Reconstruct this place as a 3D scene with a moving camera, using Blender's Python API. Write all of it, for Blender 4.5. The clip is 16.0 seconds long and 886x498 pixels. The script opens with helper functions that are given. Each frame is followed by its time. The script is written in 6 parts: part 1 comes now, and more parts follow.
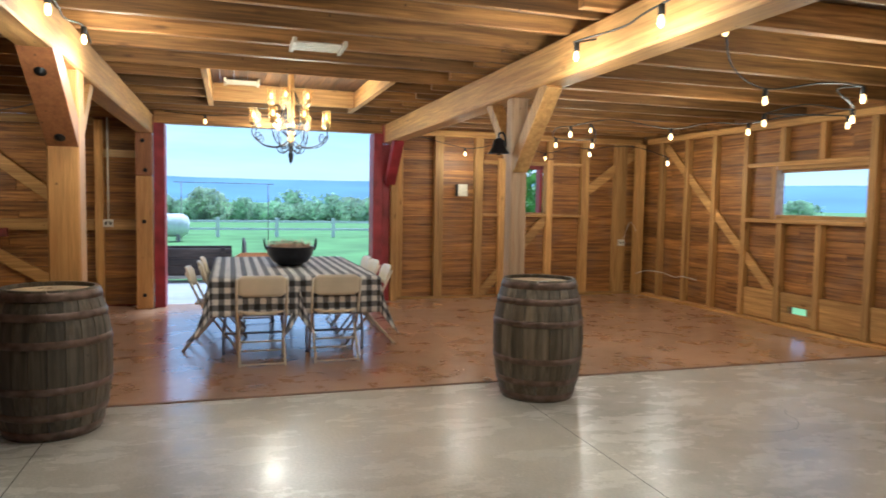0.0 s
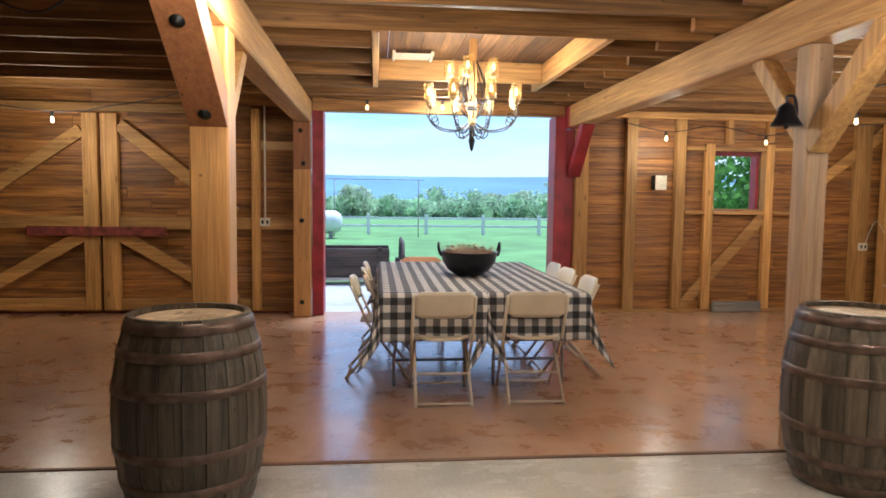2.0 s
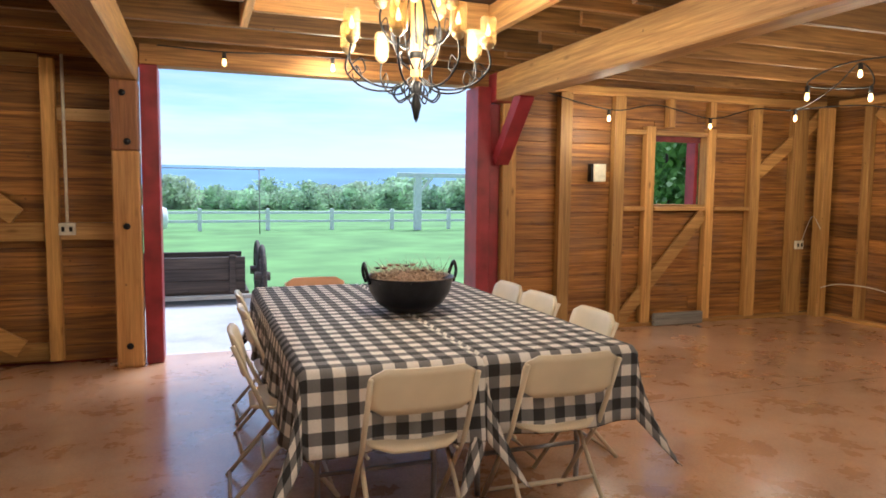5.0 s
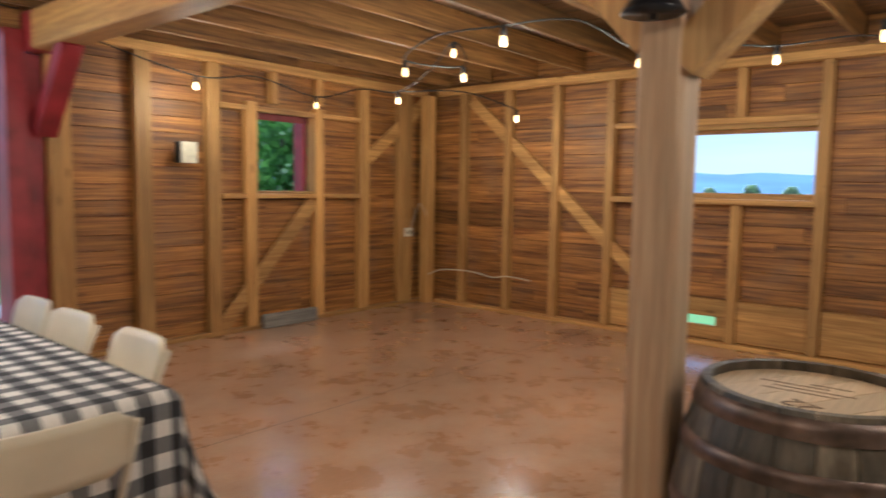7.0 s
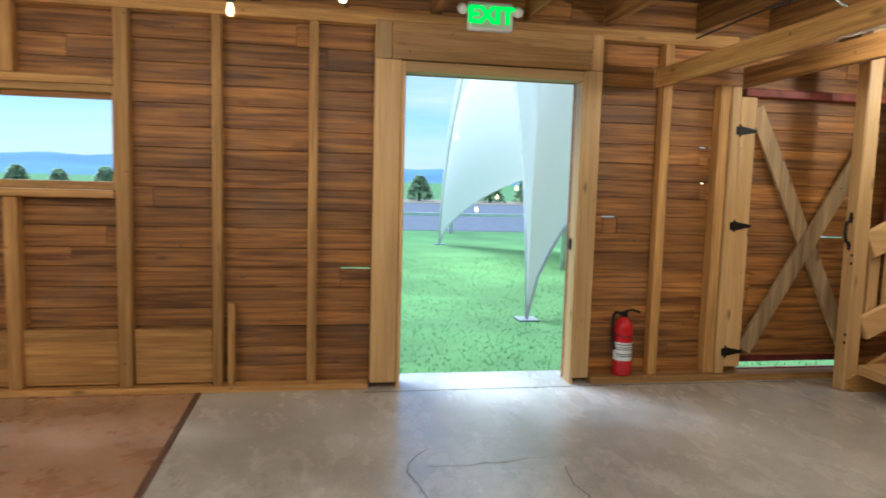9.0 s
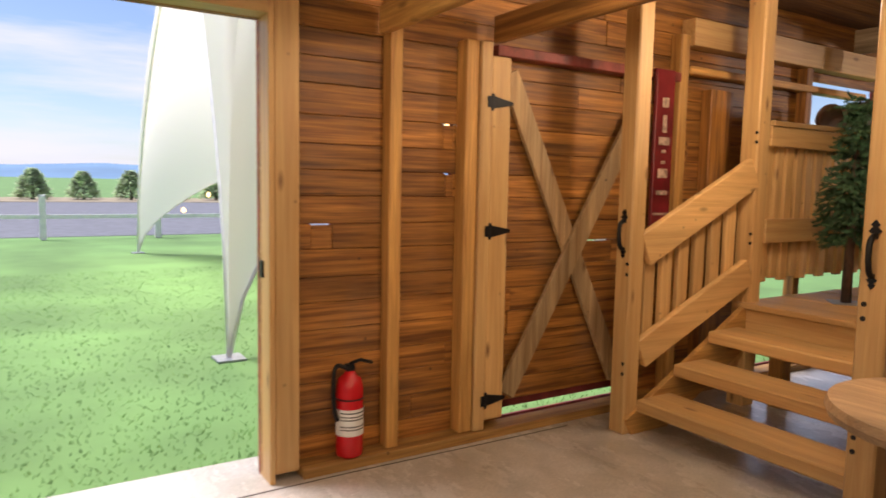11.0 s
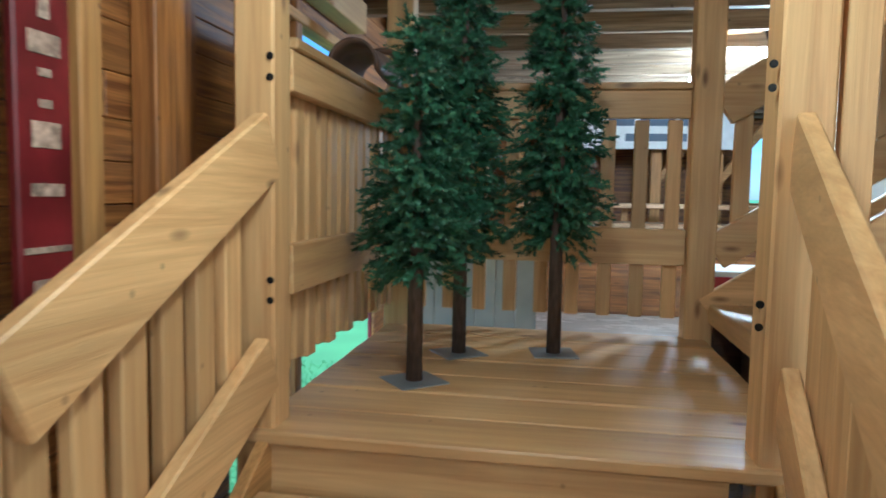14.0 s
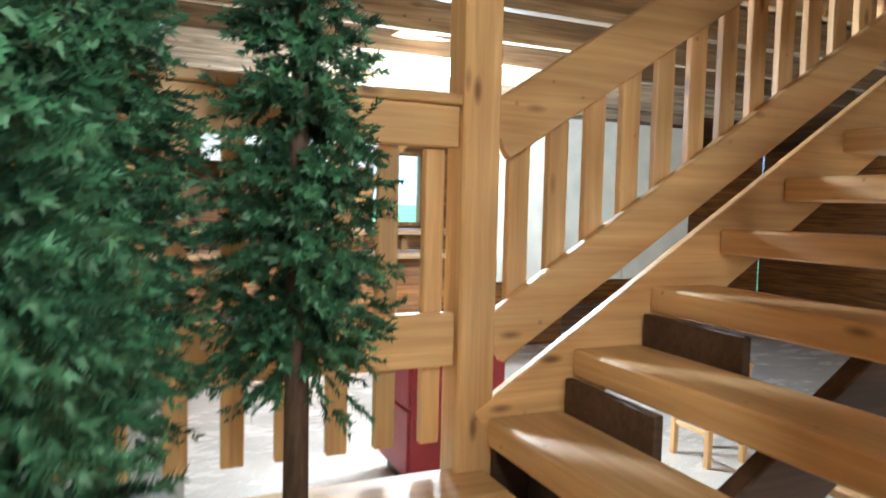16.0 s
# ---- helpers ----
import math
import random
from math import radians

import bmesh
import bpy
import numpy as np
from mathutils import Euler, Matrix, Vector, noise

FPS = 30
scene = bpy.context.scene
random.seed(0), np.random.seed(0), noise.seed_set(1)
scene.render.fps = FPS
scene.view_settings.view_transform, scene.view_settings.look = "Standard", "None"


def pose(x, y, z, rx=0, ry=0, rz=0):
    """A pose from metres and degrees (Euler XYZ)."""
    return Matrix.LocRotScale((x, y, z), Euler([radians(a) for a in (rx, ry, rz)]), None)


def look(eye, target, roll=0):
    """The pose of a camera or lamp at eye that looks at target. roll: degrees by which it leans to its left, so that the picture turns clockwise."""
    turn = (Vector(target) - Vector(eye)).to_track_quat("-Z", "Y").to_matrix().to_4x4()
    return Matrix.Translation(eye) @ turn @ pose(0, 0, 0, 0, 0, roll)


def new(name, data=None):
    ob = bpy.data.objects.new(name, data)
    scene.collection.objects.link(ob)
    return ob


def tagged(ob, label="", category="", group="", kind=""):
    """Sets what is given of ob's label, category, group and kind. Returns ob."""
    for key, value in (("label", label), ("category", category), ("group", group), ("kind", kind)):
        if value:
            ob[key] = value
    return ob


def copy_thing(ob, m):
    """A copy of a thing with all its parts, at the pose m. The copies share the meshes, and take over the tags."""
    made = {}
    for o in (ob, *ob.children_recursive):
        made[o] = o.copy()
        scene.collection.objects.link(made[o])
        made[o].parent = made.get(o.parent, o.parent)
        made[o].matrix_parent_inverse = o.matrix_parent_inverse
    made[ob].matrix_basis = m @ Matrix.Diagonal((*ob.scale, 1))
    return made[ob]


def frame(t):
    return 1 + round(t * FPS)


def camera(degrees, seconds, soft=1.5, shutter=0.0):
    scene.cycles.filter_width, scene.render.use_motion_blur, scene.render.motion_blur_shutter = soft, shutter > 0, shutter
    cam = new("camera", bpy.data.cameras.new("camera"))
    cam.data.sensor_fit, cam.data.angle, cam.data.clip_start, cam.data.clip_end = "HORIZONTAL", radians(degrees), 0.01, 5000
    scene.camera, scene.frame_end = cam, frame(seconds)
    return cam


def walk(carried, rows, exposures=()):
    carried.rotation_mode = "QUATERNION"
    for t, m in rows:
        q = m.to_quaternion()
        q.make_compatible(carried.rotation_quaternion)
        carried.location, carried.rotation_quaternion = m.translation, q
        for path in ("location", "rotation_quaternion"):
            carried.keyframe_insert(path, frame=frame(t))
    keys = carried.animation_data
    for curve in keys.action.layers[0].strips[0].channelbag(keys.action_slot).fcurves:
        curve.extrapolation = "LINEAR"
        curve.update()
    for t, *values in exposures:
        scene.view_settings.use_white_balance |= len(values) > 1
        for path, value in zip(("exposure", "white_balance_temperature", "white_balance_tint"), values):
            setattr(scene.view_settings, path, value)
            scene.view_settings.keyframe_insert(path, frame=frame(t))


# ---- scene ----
cam = camera(66.2, 16.0, soft=1.7, shutter=0.35)
PATH = [
    (0, (1.174, 0.86, 1.451), (1.771, 2.764, 1.318), 1.0),
    (0.5, (1.189, 1.189, 1.436), (1.598, 3.142, 1.305), 0.8),
    (1, (1.167, 1.565, 1.443), (1.456, 3.539, 1.309), 0.7),
    (1.5, (1.073, 1.943, 1.441), (1.287, 3.926, 1.304), 0.7),
    (2, (0.964, 2.36, 1.44), (1.162, 4.345, 1.289), 0.7),
    (2.5, (0.852, 2.755, 1.445), (1.063, 4.737, 1.281), 0.7),
    (3, (0.76, 3.142, 1.467), (1.028, 5.117, 1.292), 0.8),
    (3.2, (0.70, 3.324, 1.469), (1.032, 5.288, 1.289), 0.8),
    (5.3, (0.637, 4.712, 1.459), (1.365, 6.567, 1.289), 0.7),
    (5.5, (0.677, 4.814, 1.452), (1.451, 6.65, 1.282), 0.8),
    (6, (0.846, 5.034, 1.443), (1.827, 6.768, 1.27), 1.0),
    (6.5, (1.129, 5.14, 1.429), (2.349, 6.714, 1.251), 1.0),
    (7, (1.478, 5.2, 1.397), (2.999, 6.486, 1.216), 0.9),
    (7.5, (1.833, 5.217, 1.381), (3.657, 6.016, 1.204), 1.1),
    (8, (2.211, 5.309, 1.427), (4.179, 5.616, 1.236), 1.3),
    (8.5, (2.624, 5.28, 1.438), (4.614, 5.221, 1.246), 1.4),
    (9, (3.061, 5.176, 1.438), (5.021, 4.829, 1.244), 1.6),
    (9.2, (3.236, 5.097, 1.434), (5.18, 4.671, 1.243), 1.6),
    (11.3, (4.847, 4.211, 1.428), (6.455, 3.036, 1.24), 1.1),
    (11.5, (4.987, 4.104, 1.417), (6.53, 2.846, 1.23), 1.1),
    (12, (5.337, 3.789, 1.441), (6.715, 2.351, 1.25), 1.1),
    (12.5, (5.684, 3.448, 1.452), (6.874, 1.852, 1.261), 1.0),
    (13, (5.971, 3.038, 1.454), (6.892, 1.273, 1.263), 1.0),
    (13.5, (6.265, 2.644, 1.434), (6.917, 0.762, 1.25), 1.1),
    (14, (6.482, 2.222, 1.414), (6.81, 0.256, 1.252), 1.1),
    (14.5, (6.654, 1.825, 1.401), (6.719, -0.169, 1.259), 1.4),
    (15, (6.756, 1.472, 1.464), (6.531, -0.51, 1.313), 1.2),
    (15.2, (6.807, 1.318, 1.464), (6.423, -0.639, 1.321), 1.4),
    (15.5, (6.808, 1.099, 1.475), (6.254, -0.817, 1.328), 1.4),
    (16, (6.806, 0.718, 1.619), (6.003, -1.109, 1.492), 1.4),
]
EXPOSURES = [(0, 0.22, 4800, 4), (1, 0.28, 4850, 6), (3, 0.37, 5250, 12), (5.5, 0.27, 5550, 12), (6.2, 0.18, 5750, 14), (7.0, 0.22, 4900, 8), (8, 0.22, 4650, 3), (8.6, 0.06, 4650, 3), (9, 0.08, 4850, 4), (11.3, 0.1, 6500, 24), (12.0, 0.32, 6200, 18), (12.5, 0.5, 5200, 8), (13.0, 0.55, 4250, 0), (14.0, 0.42, 4050, -2), (15.0, 0.66, 3950, -4), (15.4, 0.92, 4050, -1), (16, 1.5, 4500, 1)]
walk(cam, [(t, look(eye, target, roll)) for t, eye, target, roll in PATH], EXPOSURES)

# ---- world, sun and lamps ----
world = bpy.data.worlds.new("dusk_sky")
scene.world = world
world.use_nodes = True
wn, wl = world.node_tree.nodes, world.node_tree.links
wn.clear()
w_out = wn.new("ShaderNodeOutputWorld")
w_bg = wn.new("ShaderNodeBackground")
w_sky = wn.new("ShaderNodeTexSky")
w_sky.sky_type, w_sky.sun_disc = "NISHITA", False
w_sky.sun_elevation, w_sky.sun_rotation = radians(62), radians(45)
w_sky.air_density, w_sky.dust_density = 1.0, 0.6
w_co = wn.new("ShaderNodeTexCoord")
w_map = wn.new("ShaderNodeMapping")
w_map.inputs["Scale"].default_value = (1.1, 1.1, 9.0)
w_noise = wn.new("ShaderNodeTexNoise")
w_noise.inputs["Scale"].default_value = 1.7
w_noise.inputs["Detail"].default_value = 7
w_noise.inputs["Roughness"].default_value = 0.55
w_ramp = wn.new("ShaderNodeValToRGB")
w_ramp.color_ramp.elements[0].position, w_ramp.color_ramp.elements[1].position = 0.42, 0.64
w_mix = wn.new("ShaderNodeMixRGB")
w_mix.inputs["Color2"].default_value = (5.7, 6.0, 6.5, 1)
wl.new(w_co.outputs["Generated"], w_map.inputs["Vector"])
wl.new(w_map.outputs["Vector"], w_noise.inputs["Vector"])
wl.new(w_noise.outputs["Fac"], w_ramp.inputs["Fac"])
wl.new(w_ramp.outputs["Color"], w_mix.inputs["Fac"])
w_blue = wn.new("ShaderNodeMixRGB")
w_blue.blend_type = "MULTIPLY"
w_blue.inputs["Fac"].default_value = 1.0
w_blue.inputs["Color2"].default_value = (0.78, 0.86, 0.97, 1)
wl.new(w_sky.outputs["Color"], w_blue.inputs["Color1"])
wl.new(w_blue.outputs["Color"], w_mix.inputs["Color1"])
wl.new(w_mix.outputs["Color"], w_bg.inputs["Color"])
w_bg.inputs["Strength"].default_value = 0.15
wl.new(w_bg.outputs["Background"], w_out.inputs["Surface"])

sun_data = bpy.data.lights.new("sun", "SUN")
sun_data.energy, sun_data.angle, sun_data.color = 5.0, radians(25), (1.0, 0.97, 0.93)
sun = new("sun", sun_data)
sun.matrix_world = look((9, 9, 27), (0, 0, 0))

BULB_W, CHAND_W = 24.0, 26.0


# ---- materials ----
def node_mat(name):
    m = bpy.data.materials.new(name)
    m.use_nodes = True
    return m, m.node_tree.nodes, m.node_tree.links, m.node_tree.nodes["Principled BSDF"]


def plain(name, color, rough=0.6, metal=0.0, vary=0.12, scale=9.0, bump=0.15, emit=None, power=0.0, stretch=(1, 1, 1)):
    """A painted, metal or fabric surface with mottling at two scales."""
    m, n, l, b = node_mat(name)
    geo = n.new("ShaderNodeNewGeometry")
    mp = n.new("ShaderNodeMapping")
    mp.inputs["Scale"].default_value = stretch
    l.new(geo.outputs["Position"], mp.inputs["Vector"])
    tex = n.new("ShaderNodeTexNoise")
    tex.inputs["Scale"].default_value, tex.inputs["Detail"].default_value = scale, 8
    l.new(mp.outputs["Vector"], tex.inputs["Vector"])
    hsv = n.new("ShaderNodeHueSaturation")
    hsv.inputs["Color"].default_value = (*color, 1)
    rng = n.new("ShaderNodeMapRange")
    rng.inputs["From Min"].default_value, rng.inputs["From Max"].default_value = 0.3, 0.7
    rng.inputs["To Min"].default_value, rng.inputs["To Max"].default_value = 1 - vary * 1.6, 1 + vary
    l.new(tex.outputs["Fac"], rng.inputs["Value"])
    l.new(rng.outputs["Result"], hsv.inputs["Value"])
    l.new(hsv.outputs["Color"], b.inputs["Base Color"])
    b.inputs["Roughness"].default_value, b.inputs["Metallic"].default_value = rough, metal
    if bump:
        bp = n.new("ShaderNodeBump")
        bp.inputs["Strength"].default_value, bp.inputs["Distance"].default_value = bump, 0.01
        l.new(tex.outputs["Fac"], bp.inputs["Height"])
        l.new(bp.outputs["Normal"], b.inputs["Normal"])
    if emit:
        b.inputs["Emission Color"].default_value = (*emit, 1)
        b.inputs["Emission Strength"].default_value = power
    return m


def wood(name, axis, dark, light, rough=0.6, stain=0.35, knots=0.5, island=False, grime=0.0, spread=0.35, nails=0.6, saw_marks=0.18):
    """Sawn timber with grain along one axis, knots, old stains and a tone for each board."""
    m, n, l, b = node_mat(name)
    geo = n.new("ShaderNodeNewGeometry")
    if island:
        rnd = geo.outputs["Random Per Island"]
    else:
        rnd = n.new("ShaderNodeObjectInfo").outputs["Random"]
    off = n.new("ShaderNodeVectorMath")
    off.operation = "MULTIPLY_ADD"
    comb = n.new("ShaderNodeCombineXYZ")
    for k in range(3):
        l.new(rnd, comb.inputs[k])
    off.inputs[1].default_value = (37.0, 53.0, 29.0)
    l.new(comb.outputs["Vector"], off.inputs[0])
    l.new(geo.outputs["Position"], off.inputs[2])
    along = {"x": 0, "y": 1, "z": 2}[axis]

    def stretched(s_along, s_across):
        mp = n.new("ShaderNodeMapping")
        sc = [s_across] * 3
        sc[along] = s_along
        mp.inputs["Scale"].default_value = sc
        l.new(off.outputs["Vector"], mp.inputs["Vector"])
        return mp.outputs["Vector"]

    grain = n.new("ShaderNodeTexNoise")
    grain.inputs["Scale"].default_value, grain.inputs["Detail"].default_value, grain.inputs["Distortion"].default_value = 1.0, 9, 0.6
    l.new(stretched(1.4, 34), grain.inputs["Vector"])
    broad = n.new("ShaderNodeTexNoise")
    broad.inputs["Scale"].default_value, broad.inputs["Detail"].default_value = 1.0, 5
    l.new(stretched(0.4, 4.5), broad.inputs["Vector"])
    knot = n.new("ShaderNodeTexVoronoi")
    knot.inputs["Scale"].default_value, knot.inputs["Randomness"].default_value = 1.0, 1.0
    l.new(stretched(2.2, 6.5), knot.inputs["Vector"])
    kr = n.new("ShaderNodeMapRange")
    kr.inputs["From Min"].default_value, kr.inputs["From Max"].default_value = 0.04, 0.13
    kr.inputs["To Min"].default_value, kr.inputs["To Max"].default_value = 1.0, 0.0
    l.new(knot.outputs["Distance"], kr.inputs["Value"])
    ramp = n.new("ShaderNodeValToRGB")
    ramp.color_ramp.elements[0].position, ramp.color_ramp.elements[1].position = 0.33, 0.66
    ramp.color_ramp.elements[0].color, ramp.color_ramp.elements[1].color = (*dark, 1), (*light, 1)
    l.new(grain.outputs["Fac"], ramp.inputs["Fac"])
    st = n.new("ShaderNodeMapRange")
    st.inputs["From Min"].default_value, st.inputs["From Max"].default_value = 0.32, 0.68
    st.inputs["To Min"].default_value, st.inputs["To Max"].default_value = 1 - stain, 1 + stain * 0.55
    l.new(broad.outputs["Fac"], st.inputs["Value"])
    tone = n.new("ShaderNodeMapRange")
    tone.inputs["To Min"].default_value, tone.inputs["To Max"].default_value = 1 - spread, 1 + spread * 0.6
    l.new(rnd, tone.inputs["Value"])
    mul = n.new("ShaderNodeMath")
    mul.operation = "MULTIPLY"
    l.new(st.outputs["Result"], mul.inputs[0])
    l.new(tone.outputs["Result"], mul.inputs[1])
    hsv = n.new("ShaderNodeHueSaturation")
    l.new(ramp.outputs["Color"], hsv.inputs["Color"])
    l.new(mul.outputs["Value"], hsv.inputs["Value"])
    kmix = n.new("ShaderNodeMixRGB")
    kmix.inputs["Color2"].default_value = (dark[0] * 0.35, dark[1] * 0.3, dark[2] * 0.3, 1)
    kf = n.new("ShaderNodeMath")
    kf.operation = "MULTIPLY"
    kf.inputs[1].default_value = knots
    l.new(kr.outputs["Result"], kf.inputs[0])
    l.new(kf.outputs["Value"], kmix.inputs["Fac"])
    l.new(hsv.outputs["Color"], kmix.inputs["Color1"])
    last = kmix.outputs["Color"]
    pit = n.new("ShaderNodeTexVoronoi")
    pit.inputs["Scale"].default_value = 7.0
    l.new(off.outputs["Vector"], pit.inputs["Vector"])
    pr = n.new("ShaderNodeMapRange")
    pr.inputs["From Min"].default_value, pr.inputs["From Max"].default_value = 0.045, 0.075
    pr.inputs["To Min"].default_value, pr.inputs["To Max"].default_value = nails, 0.0
    l.new(pit.outputs["Distance"], pr.inputs["Value"])
    pm = n.new("ShaderNodeMixRGB")
    pm.inputs["Color2"].default_value = (0.02, 0.014, 0.01, 1)
    l.new(pr.outputs["Result"], pm.inputs["Fac"])
    l.new(last, pm.inputs["Color1"])
    saw = n.new("ShaderNodeTexNoise")
    saw.inputs["Scale"].default_value, saw.inputs["Detail"].default_value = 1.0, 4
    l.new(stretched(5.0, 150), saw.inputs["Vector"])
    sr = n.new("ShaderNodeMapRange")
    sr.inputs["From Min"].default_value, sr.inputs["From Max"].default_value = 0.3, 0.7
    sr.inputs["To Min"].default_value, sr.inputs["To Max"].default_value = 1 - saw_marks * 1.1, 1 + saw_marks * 0.9
    l.new(saw.outputs["Fac"], sr.inputs["Value"])
    sh = n.new("ShaderNodeHueSaturation")
    l.new(sr.outputs["Result"], sh.inputs["Value"])
    l.new(pm.outputs["Color"], sh.inputs["Color"])
    last = sh.outputs["Color"]
    if grime:
        dirt = n.new("ShaderNodeTexNoise")
        dirt.inputs["Scale"].default_value, dirt.inputs["Detail"].default_value = 2.6, 9
        l.new(geo.outputs["Position"], dirt.inputs["Vector"])
        dr = n.new("ShaderNodeMapRange")
        dr.inputs["From Min"].default_value, dr.inputs["From Max"].default_value = 0.5, 0.7
        dr.inputs["To Min"].default_value, dr.inputs["To Max"].default_value = 0.0, grime
        l.new(dirt.outputs["Fac"], dr.inputs["Value"])
        gm = n.new("ShaderNodeMixRGB")
        gm.inputs["Color2"].default_value = (0.21, 0.19, 0.17, 1)
        l.new(dr.outputs["Result"], gm.inputs["Fac"])
        l.new(last, gm.inputs["Color1"])
        last = gm.outputs["Color"]
    l.new(last, b.inputs["Base Color"])
    rr = n.new("ShaderNodeMapRange")
    rr.inputs["To Min"].default_value, rr.inputs["To Max"].default_value = rough - 0.12, rough + 0.15
    l.new(grain.outputs["Fac"], rr.inputs["Value"])
    l.new(rr.outputs["Result"], b.inputs["Roughness"])
    bp = n.new("ShaderNodeBump")
    bp.inputs["Strength"].default_value, bp.inputs["Distance"].default_value = 0.5, 0.006
    l.new(grain.outputs["Fac"], bp.inputs["Height"])
    l.new(bp.outputs["Normal"], b.inputs["Normal"])
    return m


def concrete(name, base, worn, rough_lo, rough_hi, scratch, coat=0.0, gloss=0.12):
    """Sealed floor slab: cloudy staining, trowel swirls, pale scuffs and uneven gloss."""
    m, n, l, b = node_mat(name)
    geo = n.new("ShaderNodeNewGeometry")
    lift = n.new("ShaderNodeMapping")
    lift.inputs["Location"].default_value = (0.31, 0.47, 0.37)
    l.new(geo.outputs["Position"], lift.inputs["Vector"])

    def cloud(scale, detail, rough, warp, stretch=None):
        t = n.new("ShaderNodeTexNoise")
        t.inputs["Scale"].default_value, t.inputs["Detail"].default_value = scale, detail
        t.inputs["Roughness"].default_value, t.inputs["Distortion"].default_value = rough, warp
        src = lift.outputs["Vector"]
        if stretch:
            mp = n.new("ShaderNodeMapping")
            mp.inputs["Scale"].default_value, mp.inputs["Rotation"].default_value = stretch, (0, 0, 0.7)
            l.new(src, mp.inputs["Vector"])
            src = mp.outputs["Vector"]
        l.new(src, t.inputs["Vector"])
        return t.outputs["Fac"]

    def span(value, lo, hi, to_lo, to_hi):
        r = n.new("ShaderNodeMapRange")
        r.interpolation_type = "SMOOTHSTEP"
        r.inputs["From Min"].default_value, r.inputs["From Max"].default_value = lo, hi
        r.inputs["To Min"].default_value, r.inputs["To Max"].default_value = to_lo, to_hi
        l.new(value, r.inputs["Value"])
        return r.outputs["Result"]

    def blend(fac, c1, c2):
        mx = n.new("ShaderNodeMixRGB")
        l.new(fac, mx.inputs["Fac"])
        if isinstance(c1, tuple):
            mx.inputs["Color1"].default_value = (*c1, 1)
        else:
            l.new(c1, mx.inputs["Color1"])
        mx.inputs["Color2"].default_value = (*c2, 1)
        return mx.outputs["Color"]

    big = cloud(0.6, 8, 0.6, 0.2)
    mid = cloud(3.2, 10, 0.7, 0.15)
    swirl = cloud(2.0, 9, 0.68, 0.1, (1.0, 2.2, 1.0))
    speck = cloud(70, 3, 0.5, 0.0)
    dark = tuple(c * 0.62 for c in base)
    pale = tuple(min(0.85, c * 1.22) for c in base)
    col = blend(span(big, 0.3, 0.7, 0.0, 1.0), dark, pale)
    col = blend(span(mid, 0.4, 0.68, 0.0, scratch), col, worn)
    col = blend(span(swirl, 0.4, 0.85, 0.0, scratch * 0.15), col, tuple(c * 0.72 for c in base))
    sp = n.new("ShaderNodeHueSaturation")
    l.new(span(speck, 0.2, 0.8, 0.86, 1.14), sp.inputs["Value"])
    l.new(col, sp.inputs["Color"])
    l.new(sp.outputs["Color"], b.inputs["Base Color"])
    l.new(span(mid, 0.25, 0.75, rough_lo, rough_hi), b.inputs["Roughness"])
    b.inputs["Coat Weight"].default_value = coat
    l.new(span(swirl, 0.3, 0.75, gloss, gloss + 0.15), b.inputs["Coat Roughness"])
    return m


WALL_D, WALL_L = (0.155, 0.054, 0.01), (0.49, 0.214, 0.042)
NEW_D, NEW_L = (0.55, 0.32, 0.115), (0.69, 0.445, 0.18)
STUD_D, STUD_L = (0.37, 0.18, 0.045), (0.61, 0.34, 0.095)
WALLW = {a: wood("old_board_" + a, a, WALL_D, WALL_L, rough=0.55, stain=0.42, grime=0.14, spread=0.24, saw_marks=0.22) for a in "xyz"}
STUD = {a: wood("stud_wood_" + a, a, STUD_D, STUD_L, rough=0.6, stain=0.3, spread=0.3, knots=0.7) for a in "xyz"}
BEAM = {a: wood("beam_wood_" + a, a, (0.45, 0.225, 0.065), (0.68, 0.395, 0.13), rough=0.5, stain=0.3, spread=0.2) for a in "xyz"}
JOIST = {a: wood("joist_wood_" + a, a, (0.17, 0.076, 0.02), (0.42, 0.21, 0.055), rough=0.6, stain=0.4, spread=0.35) for a in "xyz"}
NEWW = {a: wood("fir_wood_" + a, a, NEW_D, NEW_L, rough=0.48, stain=0.24, spread=0.18, knots=0.95, nails=0.35, saw_marks=0.05) for a in "xyz"}
WEATHER = wood("weathered_joist", "x", (0.2, 0.14, 0.08), (0.42, 0.32, 0.2), rough=0.75, stain=0.4, spread=0.25)
POSTW = wood("post_wood", "z", (0.46, 0.215, 0.06), (0.61, 0.315, 0.095), rough=0.45, stain=0.16, spread=0.1, knots=0.4)
BRACEW = wood("brace_wood", "z", (0.27, 0.1, 0.036), (0.38, 0.155, 0.052), rough=0.5, stain=0.2, spread=0.1, knots=0.3)
DECKC = wood("ceiling_board", "y", (0.1, 0.047, 0.016), (0.24, 0.12, 0.04), rough=0.7, stain=0.4, island=True)
RED = plain("barn_red_paint", (0.28, 0.022, 0.03), 0.45, vary=0.25, scale=5, bump=0.2)
DARKRED = plain("weathered_red_paint", (0.24, 0.05, 0.035), 0.6, vary=0.35, scale=12)
STAINED = concrete("stained_concrete", (0.46, 0.245, 0.13), (0.62, 0.45, 0.31), 0.22, 0.38, 0.5, 1.0)
GREYC = concrete("grey_concrete", (0.56, 0.52, 0.45), (0.72, 0.69, 0.64), 0.3, 0.46, 0.5, 0.8, 0.19)
BLACK = plain("black_iron", (0.018, 0.017, 0.017), 0.45, 0.6, vary=0.2)
